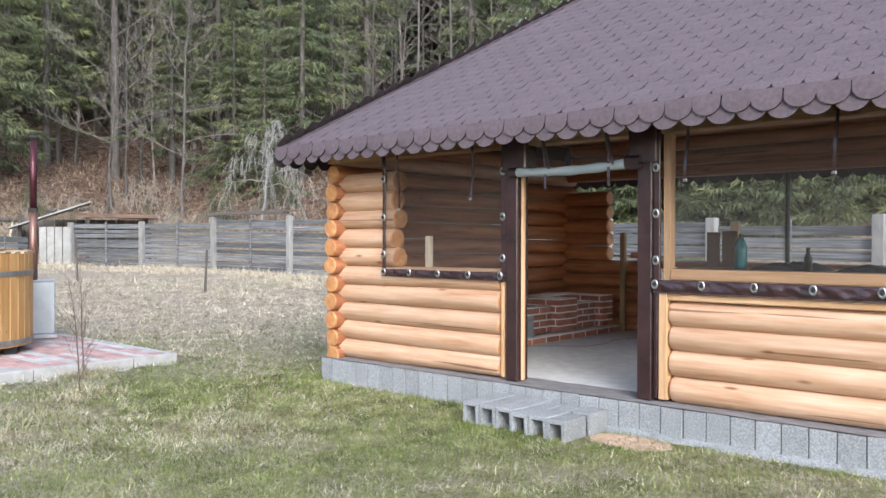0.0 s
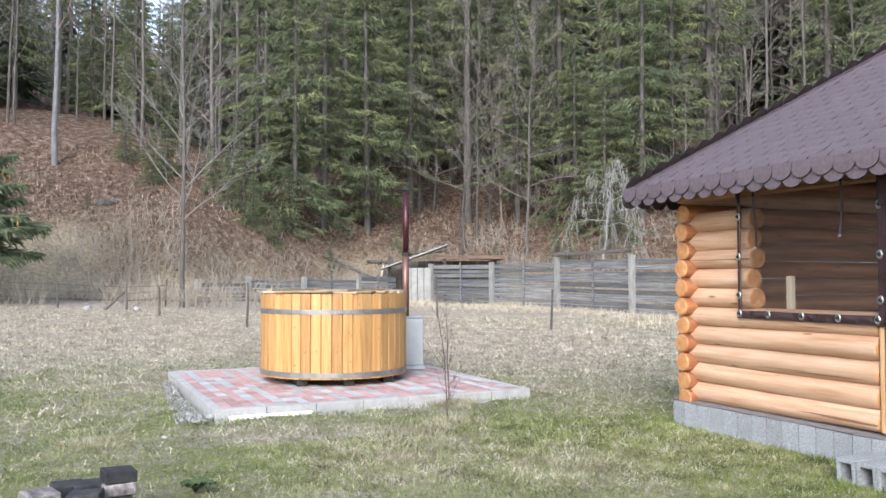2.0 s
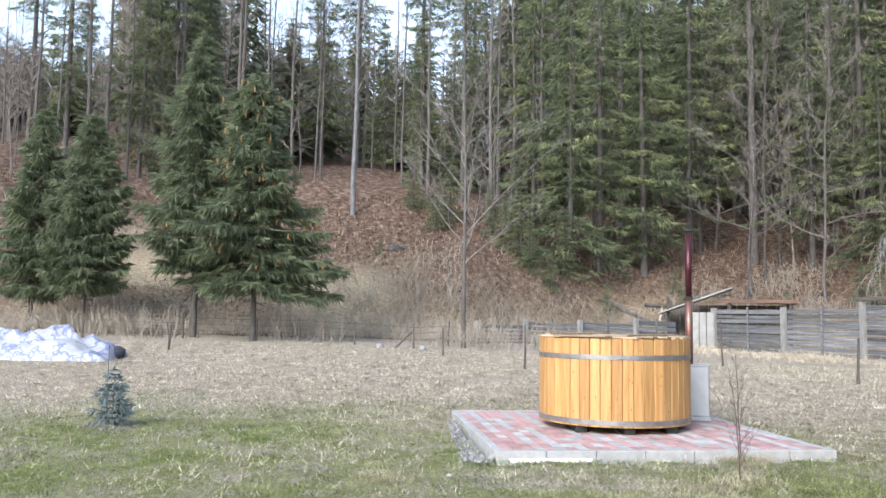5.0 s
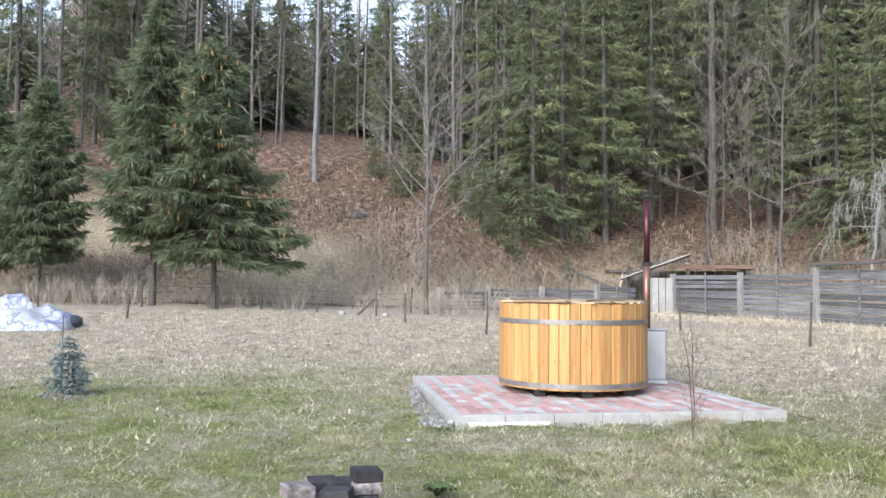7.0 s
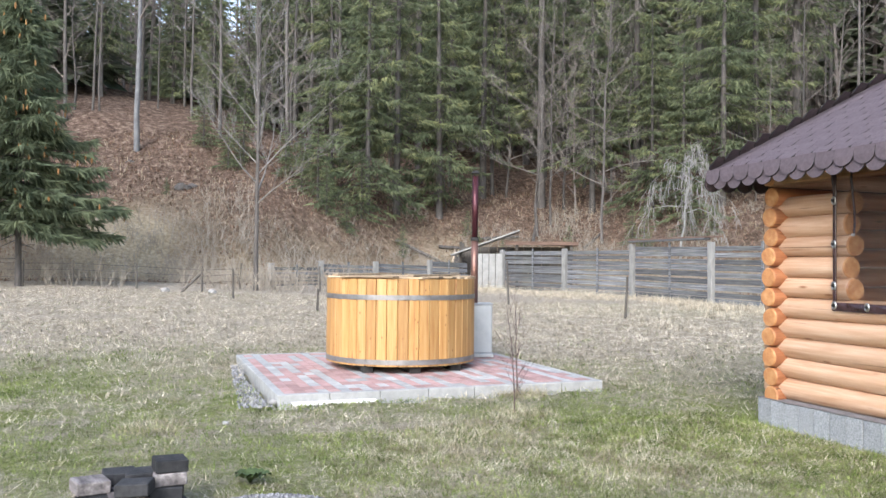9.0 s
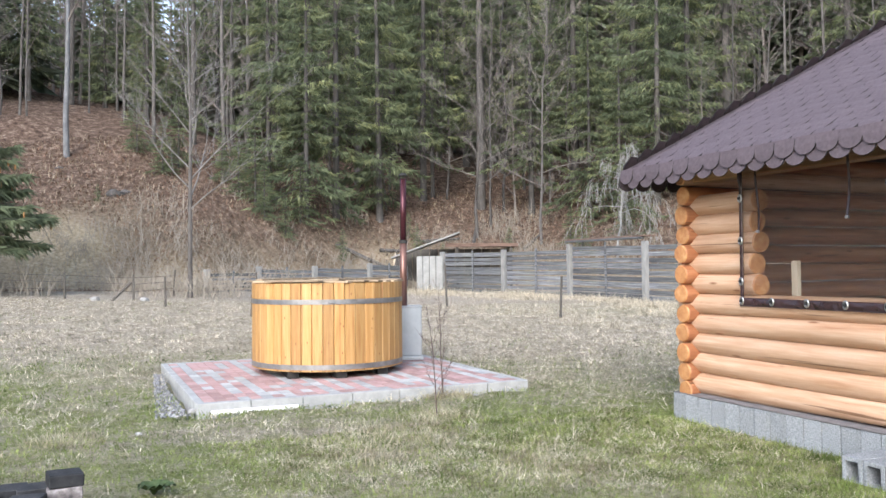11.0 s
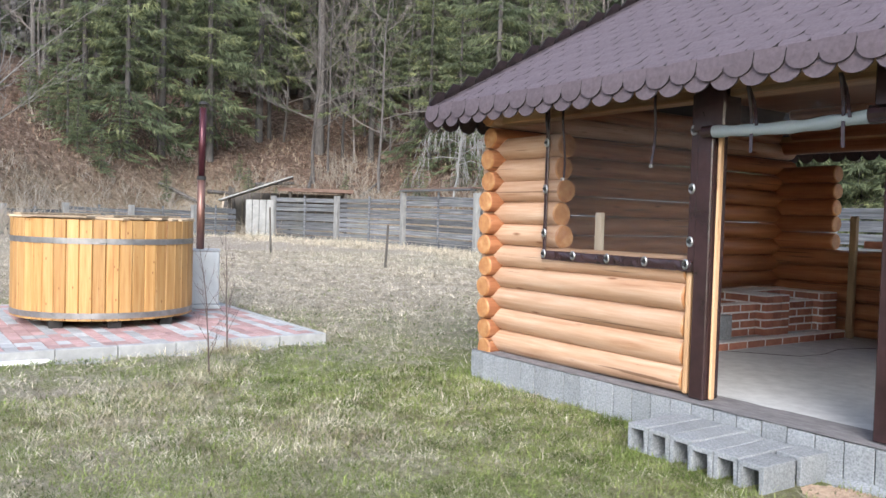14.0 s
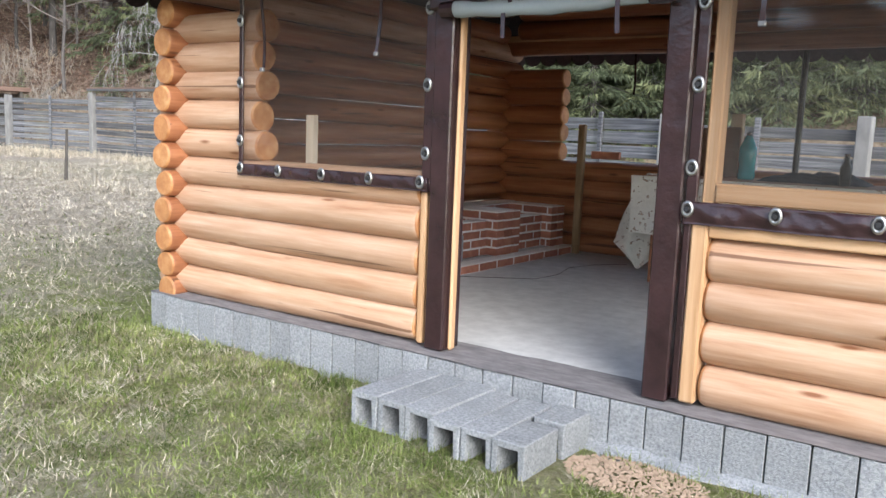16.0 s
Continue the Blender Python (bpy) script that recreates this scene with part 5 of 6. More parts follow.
def bare_parts(h, seed, spread=0.35, fork=0.3, levels=3, kids=9, girth=0.013, droop=0.0, wob=0.012, twist=0.18, rise=0.75):
    """Trunk and leafless branches that thin out to twigs."""
    rng = random.Random(seed)
    trunk, br = Soup(), Soup()
    pts, p = [], Vector((0, 0, -0.3))
    n = 9
    for k in range(n + 1):
        pts.append(p.copy())
        p = p + Vector((rng.uniform(-1, 1) * wob * h, rng.uniform(-1, 1) * wob * h, (h + 0.3) / n))
    rad = [girth * h * (1 - 0.93 * (k / n) ** 0.9) + 0.004 for k in range(n + 1)]
    trunk.tube(pts, rad, 8)

    def at(f):
        x = f * n
        i = min(n - 1, int(x))
        return pts[i].lerp(pts[i + 1], x - i), rad[i] + (rad[i + 1] - rad[i]) * (x - i)

    def grow(p, d, ln, r, lev):
        if lev == 1:
            a = d.cross(Vector((0.3, 0.9, 0.1))).normalized() * max(0.007, r)
            b = d.cross(a)
            e = p + d * ln
            br.tri(p + a, p - a * 0.5 + b * 0.9, e)
            br.tri(p - a * 0.5 + b * 0.9, p - a * 0.5 - b * 0.9, e)
            br.tri(p - a * 0.5 - b * 0.9, p + a, e)
            return
        q, pp, rr = [p], p, [r]
        steps = 4 if lev > 1 else 3
        for s in range(steps):
            d = (d + Vector((rng.uniform(-1, 1), rng.uniform(-1, 1), rng.uniform(-0.6, 1) - droop * (s + 1) * 0.5)) * twist).normalized()
            pp = pp + d * ln / steps
            q.append(pp)
            rr.append(max(0.0035, r * (1 - 0.85 * (s + 1) / steps)))
        br.tube(q, rr, 4 if lev > 2 else 3)
        if lev > 1:
            for s in range(kids if lev > 2 else max(4, kids - 2)):
                f = rng.uniform(0.25, 1.0) * steps
                i = min(steps - 1, int(f))
                o = q[i].lerp(q[i + 1], f - i)
                e = (d + Vector((rng.uniform(-1, 1), rng.uniform(-1, 1), rng.uniform(-0.4, 0.9) - droop)) * 0.85).normalized()
                grow(o, e, ln * rng.uniform(0.28, 0.52), max(0.004, rr[i] * 0.5), lev - 1)

    count = int(kids * 2.6)
    for k in range(count):
        f = fork + (0.97 - fork) * (k + rng.random() * 0.6) / count
        o, r = at(f)
        az = k * 2.4 + rng.uniform(-0.5, 0.5)
        e = Vector((math.cos(az), math.sin(az), rise + 0.8 * f)).normalized()
        grow(o, e, h * spread * (1.12 - 0.8 * (f - fork) / (1 - fork)) * rng.uniform(0.7, 1.1), r * 0.5, levels)
    return trunk, br


def bare_tree(name, label, m, h, seed, bark, twig, group="", **kw):
    t, b = bare_parts(h, seed, **kw)
    ob = thing(name, label, "tree", m, group)
    child(new("trunk", mesh_of("trunk", t.v, t.f, bark, smooth=True)), ob)
    child(new("crown", mesh_of("crown", b.v, b.f, twig, smooth=True)), ob)
    return ob


def at_bearing(th, r, dz=0.0):
    x, y = EX - r * math.cos(radians(th)), EY + r * math.sin(radians(th))
    return x, y, flat(x, y) + dz


def stand(th, r, turn=0, s=1.0, sz=None):
    x, y, z = at_bearing(th, r)
    return Matrix.Translation((x, y, z)) @ Euler((0, 0, radians(turn))).to_matrix().to_4x4() @ Matrix.Diagonal((s, s, sz or s, 1))


# four spruces at the edge of the meadow
spruce("garden_spruce", "slender dark green spruce at the meadow's edge", stand(-20.5, 29), 7.2, 1.35, 1, 36, 8, 150, 0.18, 0.16, NEEDLE, group="meadow spruces", spray=0.3, lop=0.25)
spruce("garden_spruce", "full bright green spruce at the meadow's edge", stand(-17.5, 28), 7.0, 1.6, 2, 36, 9, 165, 0.2, 0.05, NEEDLE, group="meadow spruces", spray=0.27, lop=0.2)
spruce("garden_spruce", "tall green spruce with a bare lower trunk", stand(-10.7, 26.3), 9.6, 1.6, 3, 40, 8, 170, 0.24, 0.14, NEEDLE, group="meadow spruces", spray=0.32, lop=0.45)
spruce("garden_spruce", "broad drooping spruce laden with ochre cones", stand(-6.8, 25), 8.2, 2.15, 4, 36, 8, 240, 0.22, 0.34, NEEDLE, cones=0.01, group="meadow spruces", spray=0.32, lop=0.45)
bare_tree("bare_maple", "leafless grey tree with upswept spreading branches", stand(7.6, 25.5, 40), 10.6, 21, BARK, material("grey_branches", [(0.3, (0.14, 0.128, 0.118)), (0.7, (0.26, 0.242, 0.225))], (4, 4, 4), bump=0), spread=0.34, fork=0.25, kids=9, girth=0.0075, twist=0.17, rise=0.55, wob=0.004)
bare_tree("pale_willow", "pale leafless tree with drooping tangled branches", stand(36.3, 36.5), 5.0, 33, PALEBARK, material("pale_twigs", [(0.3, (0.24, 0.23, 0.22)), (0.7, (0.4, 0.385, 0.37))], (4, 4, 4), bump=0), spread=0.55, fork=0.42, kids=9, girth=0.012, droop=1.25, twist=0.34, rise=0.15, wob=0.035)
bare_tree("silver_birch", "tall straight pale-barked tree on the bank", stand(-0.2, 42), 19, 41, BIRCH, TWIG, spread=0.16, fork=0.34, kids=6, girth=0.0078, wob=0.004)

# forest on the slope: a few grown forms, repeated
FORMS = []
for k, (h, r, wh, pe, sp, ba, dr) in enumerate(((20, 3.0, 32, 7, 100, 0.14, 0.5), (23, 3.1, 32, 7, 96, 0.24, 0.5), (16, 2.7, 30, 7, 98, 0.08, 0.5), (25, 2.8, 26, 6, 94, 0.42, 0.45), (13, 2.6, 28, 7, 80, 0.04, 0.45))):
    FORMS.append(spruce("forest_spruce", "dark green forest spruce on the slope", stand(-30 + 3 * k, 75 + 3 * k), h, r, 60 + k, wh, pe, sp, ba, dr, NEEDLE_F, group="forest spruces", spray=0.37, lop=0.75))
BROWNTWIG = material("brown_fine_twigs", [(0.3, (0.115, 0.099, 0.089)), (0.7, (0.21, 0.186, 0.168))], (4, 4, 4), rough=0.95, bump=0.0, rnd=0.2)
BARE = []
for k, (h, sp, fo) in enumerate(((17, 0.17, 0.3), (20, 0.15, 0.35), (14, 0.22, 0.25), (22, 0.12, 0.45))):
    BARE.append(bare_tree("forest_bare_tree", "slim leafless grey forest tree on the slope", stand(-36 + 2 * k, 70), h, 80 + k, BARK, TWIG, group="bare forest trees", spread=sp, fork=fo, kids=7, girth=0.0042, wob=0.005))
SNAG = []
for k in range(2):
    SNAG.append(bare_tree("forest_bare_tree", "tall grey trunk with short dead side twigs", stand(-40 + 2 * k, 66), 20, 95 + k, BARK, TWIG, group="bare forest trees", spread=0.07, fork=0.12, kids=9, levels=2, girth=0.0058, wob=0.003))
THICK = []
for k, (h, sp) in enumerate(((7.5, 0.3), (9.5, 0.26), (5.5, 0.36))):
    THICK.append(bare_tree("forest_undergrowth_tree", "young leafless undergrowth tree with fine twigs", stand(-44 + 2 * k, 64), h, 140 + k, TWIG, TWIG, group="undergrowth trees", spread=sp, fork=0.12, kids=6, girth=0.005, twist=0.26))
WR = random.Random(77)


def plant(forms, th, r, s0=0.85, s1=1.2, si=None):
    f = forms[WR.randrange(len(forms))] if si is None else forms[si]
    s = WR.uniform(s0, s1)
    return copy_thing(f, stand(th, r, WR.uniform(0, 360), s, s * WR.uniform(0.92, 1.1)))


for k in range(28):
    th = WR.uniform(-25, 54)
    plant(THICK, th, foot(th) + WR.uniform(7, 26), 0.8, 1.25)
# fan-shaped leafless trees on the bank
FAN = []
for k, (th, r, h) in enumerate(((26.8, 41, 15), (31.2, 40.5, 14))):
    FAN.append(bare_tree("forest_bare_tree", "leafless tree with a dense fan of fine brown twigs", stand(th, r), h, 120 + k, BARK, BROWNTWIG, group="bare forest trees", spread=0.25, fork=0.14, kids=9, girth=0.0055, twist=0.2, rise=0.2))
for th, r, i, s in ((28.6, 45, 0, 1.0), (33.2, 46, 1, 0.95), (24.6, 47, 1, 0.9), (30.0, 50, 0, 1.1), (9.8, 46, 0, 0.85), (4.4, 50, 1, 0.8), (-4.0, 47, 0, 0.75), (-9.0, 50, 1, 0.75), (46.0, 44, 1, 0.9)):
    copy_thing(FAN[i], stand(th, r, WR.uniform(0, 360), s))
# evergreen groups where the slope shows them, bearing and distance
for th, r, i, s in ((12.5, 40, 2, 0.8), (15.0, 39, 4, 0.95), (17.0, 41, 0, 0.85), (20.0, 42, 2, 1.0), (23.0, 47, 0, 0.95), (18.5, 48, 1, 0.9),
                    (34.5, 43, 4, 0.8), (36.5, 41, 4, 0.7), (39.0, 41, 2, 0.95), (41.0, 43, 0, 0.9), (43.5, 44, 1, 0.95), (37.5, 46, 0, 0.95), (40.0, 49, 1, 0.95),
                    (28.5, 53, 0, 0.95), (26.0, 55, 1, 0.9), (31.5, 54, 2, 1.0), (4.5, 52, 0, 0.75), (2.0, 55, 2, 0.85), (6.8, 50, 4, 0.9), (9.0, 52, 1, 0.8), (-2.5, 56, 0, 0.8), (-14.5, 48, 2, 0.8), (-12.5, 50, 0, 0.8)):
    s *= 0.74 if 1 < th < 9.5 else 1.0
    copy_thing(FORMS[i], stand(th, r, WR.uniform(0, 360), s, s * 1.05))
for th, r in ((27.7, 42.5), (31.8, 45), (9.5, 43), (11.0, 42), (5.0, 44), (3.2, 47), (-2.5, 46), (-4.5, 45), (-6.0, 49), (-8.0, 47), (-12.0, 48), (-19.5, 43), (-20.8, 44), (44, 42), (47, 41)):
    plant(BARE + SNAG, th, r, 0.8, 1.05)
for ring, (r0, r1, step_, ever) in enumerate(((44, 50, 3.2, 0.32), (50, 58, 2.7, 0.42))):
    th = -31.0 + 0.7 * ring
    while th < 64:
        a = th + WR.uniform(-0.8, 0.8)
        low = 0.66 if 0.5 < a < 9 else 0.78 if -7 < a < 9 else 0.62 if a < -16 else 1.0
        if WR.random() < ever * (0.3 if a < -15 else 1):
            plant(FORMS[:2] + FORMS[3:4], a, WR.uniform(r0, r1), 0.75 * low, 1.08 * low)
        else:
            plant(BARE + SNAG, a, WR.uniform(r0, r1), 0.85 * low, 1.15 * low)
        th += step_
# the woods beyond, too many to tell apart
FW = random.Random(91)
green_woods, grey_woods = Soup(), Soup()
for k in range(860):
    th = FW.uniform(-32, 66) if k < 620 else FW.uniform(10, 52)
    r = FW.uniform(56, 125) if k < 620 else FW.uniform(58, 90)
    x, y, z = at_bearing(th, r)
    low = 1.0
    cap = 99.0
    if -7 < th < 10 or -27 < th < -16:
        cap = max(6.0, r * math.tan(radians(FW.uniform(15.5, 20.0) if th > 0.5 else FW.uniform(13.5, 17.5) if th < -15 else FW.uniform(17, 21))) + 1.3 - z)
    if FW.random() < (0.2 if th < -15 else 0.42 if k < 620 else 0.75):
        h, rad = min(cap, FW.uniform(15, 24)), FW.uniform(2.2, 3.4)
        grey_woods.tube([Vector((x, y, z - 0.5)), Vector((x, y, z + h))], [0.22, 0.03], 4)
        wh = 24
        for w in range(wh):
            f = 0.12 + 0.88 * w / wh
            for b in range(11):
                az = FW.uniform(0, 6.283)
                ln = rad * (1 - f) ** 0.75 * FW.uniform(0.5, 1.15) + 0.2
                c, d = Vector((x, y, z + h * f)), Vector((math.cos(az), math.sin(az), 0))
                sd = Vector((-d.y, d.x, 0)) * ln * 0.14
                e = c + d * ln + Vector((0, 0, -ln * FW.uniform(0.2, 0.6)))
                green_woods.tri(c + sd * 0.4, c + d * ln * 0.5 - sd + Vector((0, 0, -0.25 * ln)), e)
                green_woods.tri(c - sd * 0.4, e, c + d * ln * 0.5 + sd + Vector((0, 0, -0.25 * ln)))
    else:
        h = min(cap, FW.uniform(12, 21))
        top = Vector((x + FW.uniform(-0.6, 0.6), y + FW.uniform(-0.6, 0.6), z + h))
        bot = Vector((x, y, z - 0.5))
        grey_woods.tube([bot, bot.lerp(top, 0.5), top], [0.14, 0.09, 0.02], 4)
        for b in range(52):
            f = FW.uniform(0.25, 0.98)
            o = bot.lerp(top, f)
            az = FW.uniform(0, 6.283)
            ln = h * 0.16 * (1.15 - f) * FW.uniform(0.6, 1.3) + 0.5
            e = o + Vector((math.cos(az), math.sin(az), FW.uniform(0.3, 1.3))) * ln
            grey_woods.tri(o - Vector((0, 0, 0.06)), e, o + Vector((0, 0, 0.06)))
            for t in range(2):
                q = o.lerp(e, FW.uniform(0.4, 0.9))
                g2 = q + Vector((FW.uniform(-1, 1), FW.uniform(-1, 1), FW.uniform(0.1, 1))) * ln * 0.4
                grey_woods.tri(q, g2, q + Vector((0.05, 0.05, 0)))
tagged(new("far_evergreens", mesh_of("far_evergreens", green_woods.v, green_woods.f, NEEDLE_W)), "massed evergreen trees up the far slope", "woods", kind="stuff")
tagged(new("far_bare_woods", mesh_of("far_bare_woods", grey_woods.v, grey_woods.f, TWIG)), "massed leafless grey trees up the far slope", "woods", kind="stuff")
# forest behind the pavilion
NEAR = []
for k in range(2):
    NEAR.append(spruce("forest_spruce", "dense green spruce behind the plank fence", stand(57 + 22 * k, 30), 9.5 + k, 2.3, 170 + k, 30, 7, 100, 0.03, 0.45, NEEDLE_F, group="forest spruces", spray=0.29))
th = 54.0
while th < 84:
    plant(NEAR, th + WR.uniform(-0.6, 0.6), WR.uniform(28.5, 31.5), 0.85, 1.15)
    if WR.random() < 0.6:
        plant(NEAR, th + 1.0, WR.uniform(33, 38), 1.0, 1.25)
    th += 2.5
# two tall grey trunks and the dark stand beside them
for th, r, i in ((-17.7, 44, 0), (-16.6, 45.5, 1)):
    copy_thing(SNAG[i], stand(th, r, 70 * i, 1.05))
for th, r, i, s in ((-13.6, 53, 1, 0.72), (-11.2, 52, 0, 0.7)):
    copy_thing(FORMS[i], stand(th, r, 120 * i, s))
# young spruces on the bank
for th, r, s in ((22.6, 38.5, 0.13), (24.4, 38.0, 0.11), (22.0, 40, 0.1), (34.0, 38, 0.17), (33.2, 40, 0.14), (-4.4, 35, 0.08), (1.7, 36.5, 0.06), (12.2, 37, 0.2), (13.6, 36.5, 0.15), (10.5, 38.5, 0.22), (17.5, 37.5, 0.12), (5.6, 40, 0.2), (4.0, 42, 0.26), (6.6, 41, 0.3), (11.6, 38, 0.3), (14.6, 38, 0.24), (9.4, 40, 0.2), (29, 39.5, 0.1), (38.5, 38, 0.14), (36.8, 38.5, 0.2)):
    copy_thing(FORMS[4], stand(th, r, WR.uniform(0, 360), s * 1.25, s))

# blue spruce sapling in the lawn
bx, by = -4.08, -7.55
blue = spruce("blue_spruce_sapling", "knee-high blue spruce sapling in the lawn", pose(bx, by, flat(bx, by)), 0.66, 0.23, 9, 12, 7, 30, 0.12, -0.25, BLUENEEDLE, spray=0.075, lop=0.3)
ring = thing("mulch_ring", "ring of pale gravel round the sapling", "gravel")
gs = Soup()
GR = random.Random(31)


def pebble(s, c, r):
    v = [Vector((GR.uniform(-1, 1), GR.uniform(-1, 1), GR.uniform(-0.6, 0.8))).normalized() * r * GR.uniform(0.7, 1.2) for _ in range(4)]
    b = len(s.v)
    s.v += [c + Vector((r, 0, 0)), c + Vector((-0.5 * r, 0.87 * r, 0)), c + Vector((-0.5 * r, -0.87 * r, 0)), c + Vector((v[0].x * 0.3, v[0].y * 0.3, r * 0.8)), c + Vector((0, 0, -0.5 * r))]
    s.f += [(b, b + 1, b + 3), (b + 1, b + 2, b + 3), (b + 2, b, b + 3), (b + 1, b, b + 4), (b + 2, b + 1, b + 4), (b, b + 2, b + 4)]


for k in range(160):
    a, r = GR.uniform(0, 6.283), 0.3 * math.sqrt(GR.random())
    x, y = bx + r * math.cos(a), by + r * math.sin(a)
    pebble(gs, Vector((x, y, flat(x, y) + 0.005)), GR.uniform(0.012, 0.028))
child(new("pebbles", mesh_of("pebbles", gs.v, gs.f, STONE)), ring)
tagged(ring, kind="stuff")
t = thing("sapling_marker", "thin cane marking a sapling", "cane", pose(-4.2, -7.65, flat(-4.2, -7.65)))
part("cane", rod((0, 0, 0), (0.01, 0, 0.88), 0.006, 0.005, 6), DARKWOOD, t)

# two leafless saplings before the pad
REDTWIG = material("red_brown_sapling_bark", [(0.3, (0.07, 0.045, 0.04)), (0.7, (0.14, 0.1, 0.088))], (9, 9, 9), rough=0.8, bump=0.0)
for x, y, h, sd in ((-2.0, -1.2, 1.1, 51), (-0.95, -1.72, 0.95, 52)):
    bare_tree("bare_sapling", "thin leafless garden sapling in the grass", pose(x, y, 0.0, 2, -3, sd * 7) @ Matrix.Diagonal((0.25, 0.25, 0.25, 1)), 4 * h, sd, REDTWIG, REDTWIG, group="garden saplings", spread=0.36, fork=0.15, levels=2, kids=5, girth=0.0065, twist=0.14, rise=1.1)


# scrub along the bank foot
def scrub(th, r, w, h, seed, count, mat, name="dry_scrub", label="tangle of leafless grey scrub on the bank"):
    rng = random.Random(seed)
    s = Soup()
    x0, y0, z0 = at_bearing(th, r)
    for k in range(count):
        a, d = rng.uniform(0, 6.283), w * math.sqrt(rng.random())
        x, y = x0 + d * math.cos(a), y0 + d * math.sin(a)
        p = Vector((x, y, flat(x, y) - 0.05))
        v = Vector((rng.uniform(-0.5, 0.5), rng.uniform(-0.5, 0.5), 1)).normalized()
        hh = h * rng.uniform(0.5, 1.1)
        q = p + v * hh * 0.55
        e = q + (v + Vector((rng.uniform(-0.5, 0.5), rng.uniform(-0.5, 0.5), rng.uniform(-0.3, 0.2)))) * hh * 0.5
        s.tube([p, q, e], [0.011, 0.007, 0.003], 3)
        for b in range(3):
            o = p.lerp(q, rng.uniform(0.4, 1))
            s.tube([o, o + Vector((rng.uniform(-1, 1), rng.uniform(-1, 1), rng.uniform(0.2, 1))) * hh * 0.35], [0.007, 0.003], 3)
    return tagged(new(name, mesh_of(name, s.v, s.f, mat)), label, "scrub", "bank scrub", "stuff")


SCRUB = material("bleached_scrub", [(0.3, (0.19, 0.16, 0.13)), (0.7, (0.34, 0.3, 0.25))], (3, 3, 3), rough=0.95, bump=0.0)
SCR = random.Random(15)
for k in range(72):
    th = SCR.uniform(-24, 52)
    q = SCR.uniform(-1.0, 4.5) if SCR.random() < 0.7 else SCR.uniform(4, 11)
    scrub(th, foot(th) + q, SCR.uniform(0.8, 1.8), SCR.uniform(0.45, 1.25), 300 + k, 55, SCRUB)
for th, r in ((-20, 27.5), (-15, 27.5), (-12.5, 27), (-3, 26), (5.5, 26.5), (8.5, 26.2), (10, 27), (13, 30)):
    scrub(th, r, 1.4, 1.1, int(700 + th * 3), 70, SCRUB, label="grey leafless scrub behind the wire fence")

# fallen logs, stump and rocks on the bank
def fallen(th, r, ln, az, rad=0.09):
    x, y, z = at_bearing(th, r)
    x2, y2 = x + ln * math.cos(radians(az)), y + ln * math.sin(radians(az))
    t = thing("fallen_log", "fallen grey branch lying on the bank", "log", group="fallen branches")
    part("log", rod((x, y, z + rad), (x2, y2, flat(x2, y2) + rad), rad, rad * 0.6, 8), BARK, t)


for a in ((17, 38, 2.5, 60), (26.5, 40, 2.2, 150), (23, 39.5, 2.0, 95), (30, 40, 1.5, 120), (20, 38.5, 1.6, 80)):
    fallen(*a)
def rock(x, y, z, r, seed, name="field_stone", label="pale stone lying in the grass", mat=STONE):
    bm = bmesh.new()
    bmesh.ops.create_icosphere(bm, subdivisions=2, radius=r)
    for v in bm.verts:
        v.co *= 1 + 0.35 * noise.noise(v.co * (1.6 / r) + Vector((seed, 0, 0)))
        v.co.z *= 0.62
    t = thing(name, label, "stone", pose(x, y, z + r * 0.25, 0, 0, seed * 40), group="stones")
    part("stone", bm, mat, t)


for k, (th, r, rad) in enumerate(((2.7, 37.5, 0.4), (3.3, 37.8, 0.25), (-0.6, 40.5, 0.2), (1.8, 23.8, 0.14), (4.8, 23.5, 0.12), (6.4, 6.9, 0.028), (-20, 26, 0.2))):
    x, y, z = at_bearing(th, r)
    rock(x, y, z - (0.1 if r > 30 else 0), rad, k, mat=BARK if r > 30 else STONE)
for k in range(5):
    u, q = 0.05 + GR.uniform(-0.2, 0.02), GR.uniform(-0.12, 0.7)
    p = PM @ Vector((u - 0.08, q, 0))
    rock(p.x, p.y, -0.015, GR.uniform(0.02, 0.045), 20 + k, label="small pale stone beside the pad's kerb")
gs = Soup()
for k in range(1500):
    q, off = GR.uniform(-0.1, 2.6), -0.04 - 0.3 * GR.random() ** 1.4
    p = PM @ Vector((off * (1.0 - 0.25 * q / 2.6), q, 0))
    pebble(gs, Vector((p.x, p.y, flat(p.x, p.y) + GR.uniform(0.0, 0.012))), GR.uniform(0.008, 0.02))
tagged(new("kerb_gravel", mesh_of("kerb_gravel", gs.v, gs.f, GRAVEL)), "loose grey gravel spilled along the pad's kerb", "gravel", kind="stuff")
x, y, z = at_bearing(21.3, 38)
t = thing("tree_stump", "splintered pale tree stump on the bank", "stump", pose(x, y, z))
for k in range(7):
    a = k * 0.9
    part("splinter", rod((0.18 * math.cos(a), 0.18 * math.sin(a), -0.2), (0.12 * math.cos(a), 0.12 * math.sin(a), 0.45 + 0.3 * ((k * 37) % 10) / 10), 0.13, 0.02, 6), PALEWOOD if k % 2 else BARK, t)

# tarp-covered heap
tx, ty = -12.7, -11.3
tarp = heap_cloth("tarp_covered_heap", "heap covered with a crumpled white printed tarpaulin", "tarpaulin", TARP, tx, ty, flat(tx, ty) - 0.03, 2.2, 3.0, 0.78, 3)
t = thing("black_sack", "black rubber sack at the tarp's end", "sack", pose(-12.6, -9.85, flat(-12.6, -9.85) + 0.12))
bm = bmesh.new()
